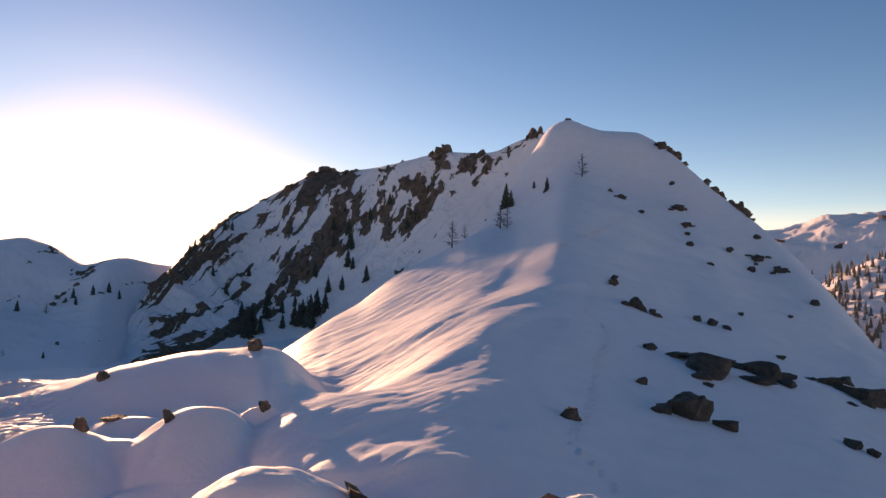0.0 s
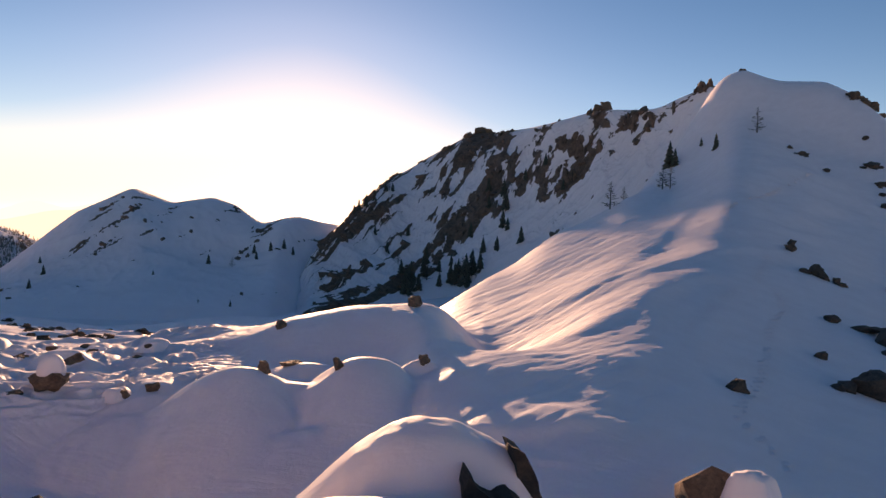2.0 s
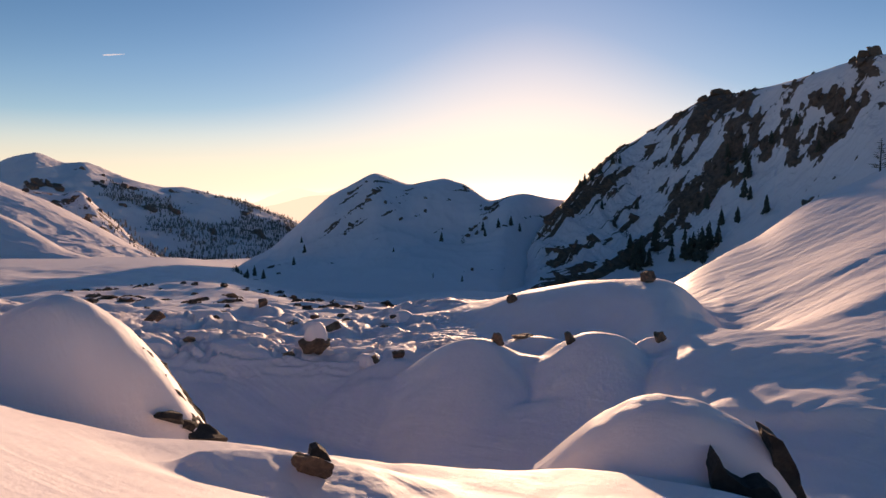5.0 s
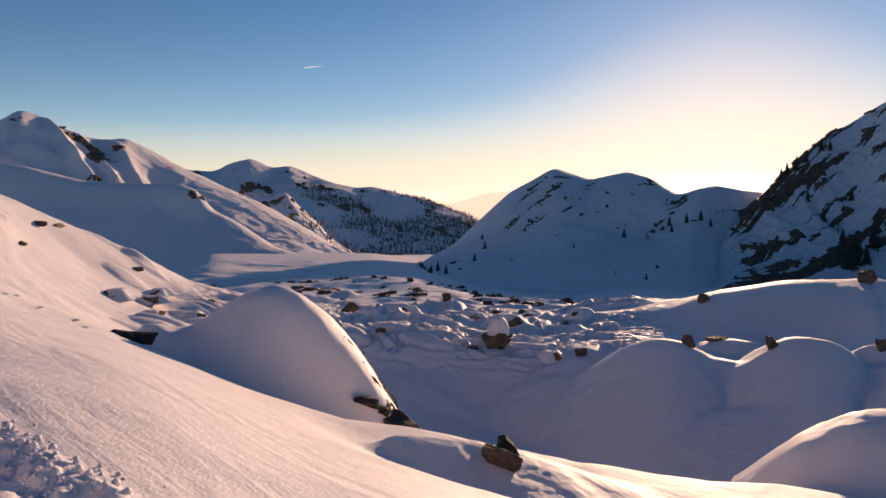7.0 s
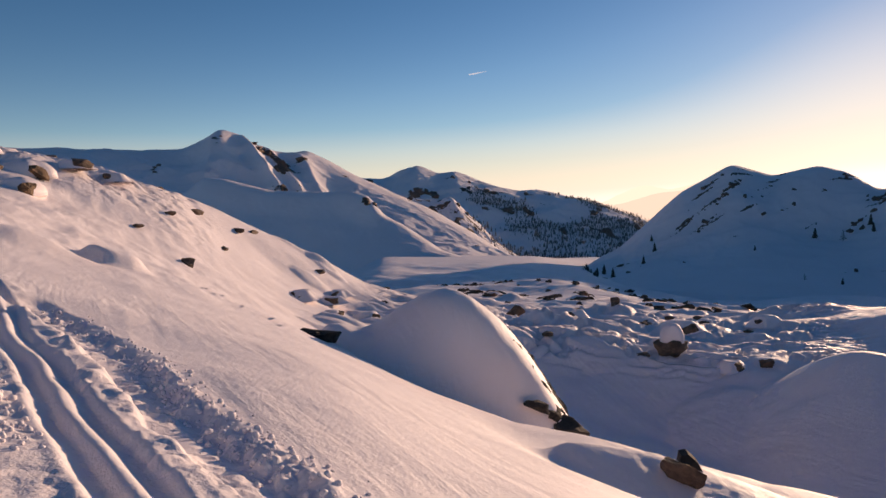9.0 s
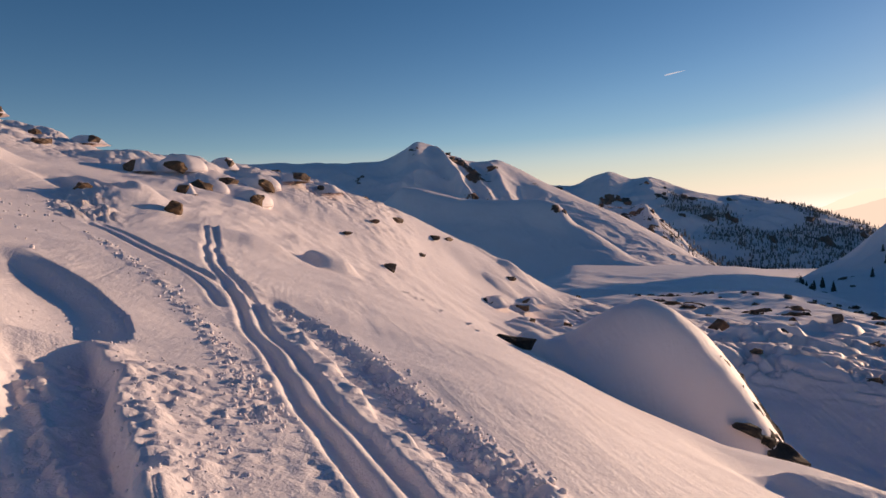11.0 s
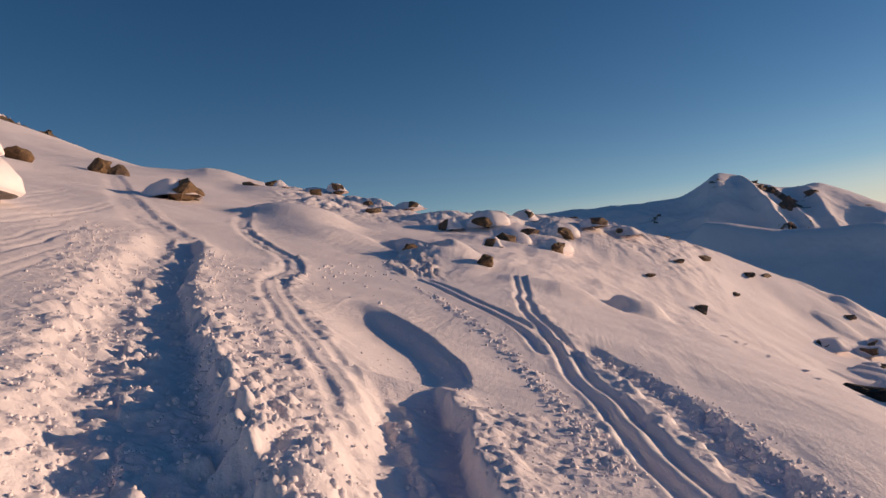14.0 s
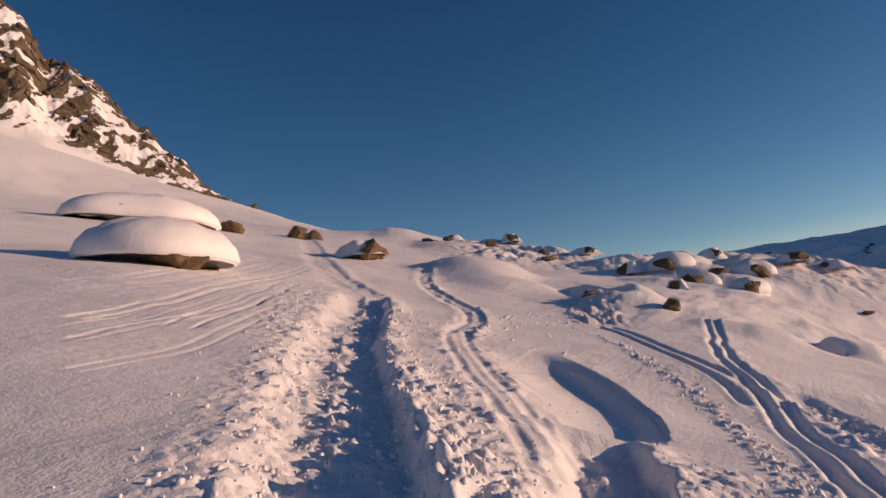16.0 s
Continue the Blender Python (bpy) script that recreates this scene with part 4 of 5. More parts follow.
for name, d, mat, crest in (
        ("backdrop_range", 4500, glow_material("haze_glow_near", (0.66, 0.57, 0.51)), [(28, -2), (36, 0.2), (39.6, 1.0), (41.5, 0.7), (43.5, 0.5), (46, -0.2), (47.6, -0.6), (50, -1.5), (54, -3)]),
        ("backdrop_range", 4700, glow_material("haze_glow_far", (0.80, 0.70, 0.62)), [(28, 0.5), (38, 1.5), (39.6, 1.45), (41, 1.1), (42.4, 0.8), (43.6, 1.15), (44.6, 1.2), (45.6, 0.8), (47.1, 0.1), (49, -0.3), (54, -1.5)])):
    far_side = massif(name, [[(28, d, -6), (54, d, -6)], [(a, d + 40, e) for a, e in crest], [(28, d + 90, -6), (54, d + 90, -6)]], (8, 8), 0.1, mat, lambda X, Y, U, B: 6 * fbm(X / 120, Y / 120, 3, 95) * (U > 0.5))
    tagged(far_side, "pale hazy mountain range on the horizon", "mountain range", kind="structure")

# ---- a short vapour trail, high over the far range ----
def trail_mesh():
    bm = bmesh.new()
    bmesh.ops.create_uvsphere(bm, u_segments=8, v_segments=16, radius=1.0)
    for v in bm.verts:
        k = 0.25 + 0.75 * (v.co.z * 0.5 + 0.5)
        v.co = Vector((v.co.x * 5 * k, v.co.y * 5 * k, v.co.z * 50))
    me = bpy.data.meshes.new("backdrop_vapour_trail")
    bm.to_mesh(me)
    bm.free()
    # emission stands in for the sunlight on the trail
    me.materials.append(glow_material("vapour_sun_glow", (0.34, 0.43, 0.56)))
    return me


vapour = new("backdrop_vapour_trail", trail_mesh())
vapour.matrix_basis = look((-3037, 1932, 692), (-2984, 2015, 707))
tagged(vapour, "short white vapour trail in the clear sky", "vapour trail", kind="structure")


# ---- bare slabs on the mountainsides ----
def slab_mesh(seed, mat):
    rng = np.random.default_rng(seed)
    bm = bmesh.new()
    for _ in range(16):
        v = rng.uniform(-1, 1, 3)
        v /= np.abs(v).max() ** 0.8
        bm.verts.new(Vector(v * (0.5, 0.5, 0.5)))
    hull = bmesh.ops.convex_hull(bm, input=bm.verts)
    bmesh.ops.delete(bm, geom=[q for q in hull["geom_interior"] if isinstance(q, bmesh.types.BMVert)], context="VERTS")
    me = bpy.data.meshes.new("rock_slab")
    bm.to_mesh(me)
    bm.free()
    me.materials.append(mat)
    return me


def slabs(parent, surface, count, seed, size, mat, lean=35.0, least=0.56):
    """Rock slabs that stand out of a mountainside where it is bare, dipping one way."""
    rng = np.random.default_rng(seed)
    SX, SY, SZ = SURFACES[surface]
    bare = np.argwhere(ROCKINESS[surface][2:-24, 2:-2] > least) + 2
    meshes = [slab_mesh(seed + k, mat) for k in range(6)]
    for i, j in bare[rng.integers(len(bare), size=count)]:
        s = rng.uniform(*size)
        ob = new("rock_slab", meshes[rng.integers(6)])
        right = Vector((SX[i, j + 1] - SX[i, j - 1], SY[i, j + 1] - SY[i, j - 1], SZ[i, j + 1] - SZ[i, j - 1])).normalized()
        up = Vector((SX[i + 1, j] - SX[i - 1, j], SY[i + 1, j] - SY[i - 1, j], SZ[i + 1, j] - SZ[i - 1, j])).normalized()
        out = up.cross(right).normalized()
        up = right.cross(out)
        m = Matrix((right, up, out)).transposed().to_4x4()
        m.translation = Vector((SX[i, j], SY[i, j], SZ[i, j]))
        ob.matrix_basis = m @ pose(0, 0, 0, 0, 0, lean + rng.uniform(-18, 18)) @ pose(0, 0, 0, rng.uniform(-15, 15), rng.uniform(-15, 15), 0) @ Matrix.Diagonal((s * rng.uniform(0.45, 0.8), s * rng.uniform(1.0, 1.9), s * rng.uniform(0.35, 0.7), 1))
        ob.parent = parent


M_SLAB = rock_material("mountain_rock", 5.0, (0.13, 0.073, 0.05), (0.25, 0.143, 0.1), (0.33, 0.195, 0.13))
M_SLAB_SUN = rock_material("cliff_rock", 2.5, (0.08, 0.058, 0.042), (0.19, 0.13, 0.085), (0.28, 0.185, 0.11))
slabs(ridge, "rocky_ridge", 290, 401, (2.5, 7.5), M_SLAB, -34)
slabs(twin, "double_peak", 70, 402, (2.0, 5.0), M_SLAB, -32, 0.42)
slabs(cliff, "rocky_cliff", 290, 403, (0.7, 2.6), M_SLAB_SUN, 68)
slabs(far, "far_range", 60, 407, (14.0, 40.0), M_SLAB, -30, 0.4)
slabs(east, "eastern_range", 60, 408, (14.0, 40.0), M_SLAB, -30, 0.4)
slabs(pyramid, "pyramid_peak", 50, 404, (4.0, 12.0), M_SLAB, -30, 0.5)
slabs(knoll, "craggy_knoll", 60, 405, (5.0, 14.0), M_SLAB, -30)
slabs(shoulder, "snow_shoulder", 20, 406, (2.5, 6.0), M_SLAB, -30, 0.45)


# ---- things: helpers ----
def height_at(x, y, name="ground"):
    SX, SY, SZ = SURFACES[name]
    k = np.argmin((SX - x) ** 2 + (SY - y) ** 2)
    return float(SZ.ravel()[k])


def mesh_from(name, verts, faces, mat, smooth_faces=True):
    me = bpy.data.meshes.new(name)
    me.from_pydata([tuple(v) for v in verts], [], [tuple(int(i) for i in f) for f in faces])
    me.polygons.foreach_set("use_smooth", np.full(len(me.polygons), smooth_faces))
    me.materials.append(mat)
    me.update()
    return me


def part(name, data, parent, label=""):
    ob = new(name, data)
    ob.parent = parent
    return tagged(ob, label) if label else ob


def base(name, x, y, z, turn=0.0):
    ob = new(name)
    ob.matrix_basis = pose(x, y, z, 0, 0, turn)
    ob.empty_display_size = 0.2
    return ob


def rock_mesh(name, size, seed, mat, blocky=0.5, detail=2):
    """An angular boulder: a cut block of planes, split finer and roughened."""
    rng = np.random.default_rng(seed)
    bm = bmesh.new()
    for _ in range(17):
        v = rng.normal(size=3)
        v /= np.linalg.norm(v)
        v = v / (np.abs(v).max() ** blocky) * rng.uniform(0.75, 1.0)
        bm.verts.new(Vector(v * np.array(size) * 0.5))
    hull = bmesh.ops.convex_hull(bm, input=bm.verts)
    bmesh.ops.delete(bm, geom=[g for g in hull["geom_interior"] if isinstance(g, bmesh.types.BMVert)], context="VERTS")
    bmesh.ops.triangulate(bm, faces=bm.faces)
    bmesh.ops.subdivide_edges(bm, edges=bm.edges, cuts=detail, use_grid_fill=True)
    k = 0.065 * max(size)
    off = Vector(rng.uniform(-50, 50, 3))
    for v in bm.verts:
        q = v.co / max(size) * 4 + off
        v.co += v.co.normalized() * k * (noise.noise(q) + 0.6 * noise.noise(q * 2.3) + 0.4 * noise.noise(q * 4.9))
    bm.normal_update()
    me = bpy.data.meshes.new(name)
    bm.to_mesh(me)
    bm.free()
    me.materials.append(mat)
    return me


def cap_mesh(name, size, seed, mat, rough=0.05, n=28, tuck=0.25):
    """A cushion of snow: a rounded, uneven dome with a tucked-in rim and an underside."""
    rng = np.random.default_rng(seed)
    rings, verts, faces = 12, [], []
    ph = rng.uniform(0, 6.28, 4)
    for i in range(rings + 1):
        u = i / rings
        for j in range(n):
            a = 2 * math.pi * j / n
            edge = 1 + 0.10 * math.sin(2 * a + ph[0]) + 0.06 * math.sin(3 * a + ph[1]) + 0.04 * math.sin(5 * a + ph[2])
            if u <= 0.8:
                w = u / 0.8
                rad, h = w, (1 - w**2.6) ** 0.62
            else:
                w = (u - 0.8) / 0.2
                rad, h = 1 - tuck * w, -0.12 * w * (2 - w)
            x, y = rad * edge * math.cos(a) * size[0] / 2, rad * edge * math.sin(a) * size[1] / 2
            q = Vector((x * 1.3 + seed, y * 1.3, 0.3 * seed))
            verts.append((x, y, h * size[2] + rough * size[2] * noise.noise(q * 2) * (1 if u < 0.8 else 0.3)))
    for i in range(rings):
        for j in range(n):
            k = (j + 1) % n
            faces.append((i * n + j, i * n + k, (i + 1) * n + k, (i + 1) * n + j)[::-1])
    faces.append(tuple(range(rings * n, rings * n + n))[::1])
    return mesh_from(name, verts, faces, mat)


def drift_mesh(name, size, seed, mat, n=30):
    """Snow drifted over a boulder: a lopsided mound that runs out into the ground."""
    rng = np.random.default_rng(seed)
    rings, verts, faces = 11, [], []
    ph, lean = rng.uniform(0, 6.28, 4), rng.uniform(-0.18, 0.18, 2)
    for i in range(rings + 1):
        u = i / rings
        for j in range(n):
            a = 2 * math.pi * j / n
            edge = 1 + 0.13 * math.sin(2 * a + ph[0]) + 0.08 * math.sin(3 * a + ph[1]) + 0.05 * math.sin(5 * a + ph[2])
            h = (1 - smooth(0.35, 1.0, u)) * (1 - 0.25 * u * u) - 0.14 * u**3
            x = (u * edge * math.cos(a) + lean[0] * (1 - u)) * size[0] / 2
            y = (u * edge * math.sin(a) + lean[1] * (1 - u)) * size[1] / 2
            q = Vector((x * 1.1 / size[0] * 3 + seed, y * 3 / size[0], 0.3 * seed))
            verts.append((x, y, h * size[2] * (1 + 0.16 * noise.noise(q) + 0.07 * noise.noise(q * 2.4))))
    for i in range(rings):
        for j in range(n):
            k = (j + 1) % n
            faces.append(((i + 1) * n + j, (i + 1) * n + k, i * n + k, i * n + j))
    return mesh_from(name, verts, faces, mat)


def boulder(x, y, size, seed, turn=0.0, mat=None, sink=0.25, cap=None, label="", group="", ground_name="ground", tilt=0.0, blocky=0.5, cushion=False):
    """A rock that rests in the snow; cap: breadth and height of the snow on it, against its own size. cushion: the snow sits on top and overhangs."""
    z = height_at(x, y, ground_name)
    thing = base("snow_covered_boulder" if cap else "boulder", x, y, z, turn)
    rock = part("rock", rock_mesh("rock", size, seed, mat or M_ROCK, blocky), thing)
    rock.matrix_basis = pose(0, 0, size[2] * (0.5 - sink), tilt, 0.4 * tilt, 0)
    if cap and cushion:
        snow = part("snow_cap", cap_mesh("snow_cap", (size[0] * cap[0], size[1] * cap[0], size[2] * cap[1]), seed + 1, M_SNOW), thing, "thick rounded cushion of snow")
        snow.matrix_basis = pose(0, 0, size[2] * (0.7 * (1 - sink) if cap[0] < 1 else -0.2))
        if cap[0] > 1:
            out = Vector((-x, -y, 0)).normalized() @ Matrix.Rotation(math.radians(turn) + 0.5 * math.sin(seed * 1.7), 3, "Z") * size[0] * 0.4
            rock.matrix_basis = pose(out.x, out.y, size[2] * (0.26 - sink), 10, 14 * math.sin(seed), 0) @ Matrix.Scale(0.78, 4)
    elif cap:
        way = math.radians(turn)
        out = Vector((-x, -y, 0)).normalized() @ Matrix.Rotation(way + 0.9 * math.sin(seed * 1.7), 3, "Z") * size[0] * 0.38
        rock.matrix_basis = pose(out.x, out.y, size[2] * (0.5 - sink), tilt + 6, 8 * math.sin(seed), 0)
        snow = part("snow_cap", drift_mesh("snow_cap", (size[0] * (cap[0] + 0.75), size[1] * (cap[0] + 0.75), size[2] * (0.5 + 0.32 * cap[1])), seed + 1, M_SNOW), thing, "rounded snow drifted over the rock")
        snow.matrix_basis = pose(0, 0, 0)
    return tagged(thing, label or ("dark brown boulder under drifted snow" if cap else "bare dark brown boulder set in snow"), "boulder", group)


# ---- the two great snow-laden boulders below the near slope ----
def laden_dome(bearing0, bearing1, distance, profile, depth, foot, seed, label):
    """A huge boulder buried under a smooth dome of snow, seen broadside from the viewer; profile: share of the breadth and height above its foot."""
    p0, p1 = (Vector((-math.sin(radians(b)) * distance, math.cos(radians(b)) * distance, 0)) for b in (bearing0, bearing1))
    across = p1 - p0
    breadth = across.length
    turn = math.degrees(math.atan2(across.y, across.x))
    mid = (p0 + p1) / 2
    thing = base("snow_covered_boulder", mid.x, mid.y, foot + EYE, turn)
    s = np.linspace(0, 1, 72)
    H = np.interp(s, *zip(*profile))
    k = np.exp(-0.5 * (np.arange(-8, 9) / 2.2) ** 2)
    H = np.convolve(np.pad(H, 8, mode="edge"), k / k.sum(), "valid")
    v = np.linspace(-1, 1, 49)
    S, V = np.meshgrid(s, v, indexing="ij")
    bow = np.sin(np.clip(S, 0.02, 0.98) * math.pi) ** 0.45
    Xd = (S - 0.5) * breadth
    Yd = V * depth * (0.45 + 0.55 * bow)
    Zd = H[:, None] * (1 - np.abs(V) ** 2.4) ** 0.62 - 0.9 * np.abs(V) ** 3
    Zd = Zd + 0.06 * fbm(Xd / 1.1 + seed, Yd / 1.1, 3, seed) + 0.02 * fbm(Xd / 0.25, Yd / 0.25, 2, seed + 1) * smooth(0.45, 0.9, S)
    co = np.stack([Xd, Yd, Zd], -1).reshape(-1, 3)
    n, m = S.shape
    faces = [(i * m + j, (i + 1) * m + j, (i + 1) * m + j + 1, i * m + j + 1) for i in range(n - 1) for j in range(m - 1)]
    part("snow_cap", mesh_from("snow_cap", co, faces, M_SNOW), thing, "deep smooth dome of snow")
    return tagged(thing, label, "boulder"), breadth


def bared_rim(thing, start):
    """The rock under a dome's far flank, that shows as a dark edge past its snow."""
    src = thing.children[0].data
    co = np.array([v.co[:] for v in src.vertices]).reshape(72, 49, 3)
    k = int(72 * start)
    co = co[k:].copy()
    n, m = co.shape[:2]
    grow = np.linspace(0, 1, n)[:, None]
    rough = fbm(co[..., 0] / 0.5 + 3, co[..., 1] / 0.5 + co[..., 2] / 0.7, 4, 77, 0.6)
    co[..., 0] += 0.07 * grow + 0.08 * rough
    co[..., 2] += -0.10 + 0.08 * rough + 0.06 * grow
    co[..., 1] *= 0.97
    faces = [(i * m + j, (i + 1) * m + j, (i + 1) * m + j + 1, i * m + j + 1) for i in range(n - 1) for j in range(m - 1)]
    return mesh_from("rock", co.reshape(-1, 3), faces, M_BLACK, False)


def blade(outline, front, thick, seed, rough=0.10):
    """An upright slab of rock: an outline of breadth and height, given thickness and rough broken faces."""
    bm = bmesh.new()
    f = bm.faces.new([bm.verts.new((x, front, z)) for x, z in outline])
    out = bmesh.ops.extrude_face_region(bm, geom=[f])
    for v in out["geom"]:
        if isinstance(v, bmesh.types.BMVert):
            v.co.y += thick
            v.co.x -= 0.15 * thick
    bmesh.ops.recalc_face_normals(bm, faces=bm.faces)
    bmesh.ops.triangulate(bm, faces=bm.faces)
    bmesh.ops.subdivide_edges(bm, edges=bm.edges, cuts=3, use_grid_fill=True)
    for v in bm.verts:
        q = v.co * 2.2 + Vector((seed, 0, seed))
        v.co += Vector((noise.noise(q), 0.8 * noise.noise(q + Vector((5, 5, 5))), noise.noise(q + Vector((9, 0, 3))))) * rough
    me = bpy.data.meshes.new("rock")
    bm.to_mesh(me)
    bm.free()
    me.materials.append(M_BLACK)
    return me


big, w = laden_dome(73.0, 51.6, 22.4, [(0, 2.7), (0.04, 3.3), (0.1, 3.26), (0.17, 3.04), (0.234, 3.12), (0.297, 3.48), (0.36, 3.84), (0.446, 4.2), (0.51, 4.27), (0.574, 4.12), (0.638, 3.77), (0.723, 3.13), (0.81, 2.25), (0.874, 1.43), (0.918, 0.76), (0.966, 0.15), (1, -0.6)], 2.7, -7.0, 3, "huge boulder buried under a smooth dome of snow")
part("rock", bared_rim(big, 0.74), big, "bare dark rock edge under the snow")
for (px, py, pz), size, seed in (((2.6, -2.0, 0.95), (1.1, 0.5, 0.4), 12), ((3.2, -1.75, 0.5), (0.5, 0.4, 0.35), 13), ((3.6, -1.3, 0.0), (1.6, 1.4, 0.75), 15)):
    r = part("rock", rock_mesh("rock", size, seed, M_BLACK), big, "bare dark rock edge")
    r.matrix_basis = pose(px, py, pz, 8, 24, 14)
front, w = laden_dome(25.05, 3.76, 19.5, [(0, 0.3), (0.11, 1.2), (0.22, 1.97), (0.35, 2.6), (0.485, 2.93), (0.62, 2.8), (0.76, 2.42), (0.87, 2.05), (0.95, 1.3), (1, 0.3)], 2.5, -8.2, 5, "broad boulder under a snow dome with black rock showing")
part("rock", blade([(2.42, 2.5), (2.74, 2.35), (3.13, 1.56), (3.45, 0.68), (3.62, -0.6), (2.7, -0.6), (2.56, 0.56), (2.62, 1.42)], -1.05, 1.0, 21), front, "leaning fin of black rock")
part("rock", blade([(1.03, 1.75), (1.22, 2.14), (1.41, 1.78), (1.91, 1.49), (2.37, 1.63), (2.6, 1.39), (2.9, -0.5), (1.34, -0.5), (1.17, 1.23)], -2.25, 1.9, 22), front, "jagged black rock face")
# ---- rocks by the near lip ----
fin = base("boulder", -9.42, 9.9, height_at(-9.42, 9.9) - 0.05, 42)
part("rock", blade([(-0.24, -0.3), (-0.2, 0.02), (-0.15, 0.26), (-0.03, 0.3), (0.14, 0.14), (0.28, -0.1), (0.32, -0.3)], -0.12, 0.26, 31, 0.045), fin)
tagged(fin, "dark upright rock sticking out of snow at the slope's lip", "boulder")
boulder(-9.0, 9.25, (0.95, 0.7, 0.75), 33, 40, sink=0.35, label="brown rock at the lip of the near slope")
boulder(4.2, 27.6, (2.8, 2.2, 3.3), 34, 30, sink=0.25, label="rough brown boulder below the snow spur")
boulder(5.9, 27.2, (2.4, 2.0, 3.0), 35, 200, sink=0.5, cap=(0.8, 1.0))
boulder(-19.5, 5.95, (1.5, 0.7, 0.45), 36, 75, M_BLACK, sink=0.48, tilt=8, label="low black rock under the lip of the slope")
boulder(-24.2, 8.8, (1.3, 0.5, 0.4), 37, 70, M_BLACK, sink=0.4, label="low black rock under the lip of the slope")

# ---- boulders in the bowl ----
for k, (x, y, sx, sz, cap) in enumerate((
        (-31.0, 33.4, 2.6, 1.5, (0.62, 0.75)), (-55, 43.6, 3.8, 1.3, (1.1, 0.5)), (-54, 37.4, 2.0, 1.5, None), (-55, 51, 1.5, 1.3, None), (-28, 35.3, 1.3, 0.9, (1.3, 0.6)),
        (-26.3, 36.2, 1.1, 0.8, None), (-32, 31.8, 1.0, 0.6, None), (-47, 55, 2.0, 0.9, None), (-15.3, 38.7, 1.0, 1.1, None), (-19.4, 37.1, 0.85, 1.2, None), (-10.8, 42.2, 0.9, 1.0, None),
        (-20.2, 42.5, 1.9, 0.4, None), (-16.0, 58.6, 1.7, 1.6, None), (-26.9, 54.4, 1.4, 1.0, None), (-43.8, 52.4, 1.4, 0.8, (1.3, 0.7)), (-38, 42, 2.4, 1.3, (1.35, 0.8)), (-44, 44, 2.0, 1.0, (1.3, 0.8)), (-36, 50, 1.8, 1.1, (1.3, 0.8)), (-49.5, 41, 1.6, 1.2, (1.3, 0.7)), (-40.5, 37, 1.7, 0.9, (1.4, 0.9)),
        (-58, 32, 1.3, 0.8, None), (-50, 30, 1.4, 0.8, (1.3, 0.7)), (-46, 27, 1.1, 0.7, None))):
    boulder(x, y, (sx, sx * 0.8, sz), 50 + k, 37 * k, sink=0.3, cap=cap, group="boulders in the bowl", cushion=k == 0)
rng = np.random.default_rng(58)
for k in range(12):
    b0, rr, s = rng.uniform(36, 68), rng.uniform(46, 74), rng.uniform(0.5, 1.5)
    boulder(-math.sin(radians(b0)) * rr, math.cos(radians(b0)) * rr, (s, s * 0.7, s * rng.uniform(0.35, 0.6)), 420 + k, 61 * k, sink=0.2, group="boulders in the bowl")

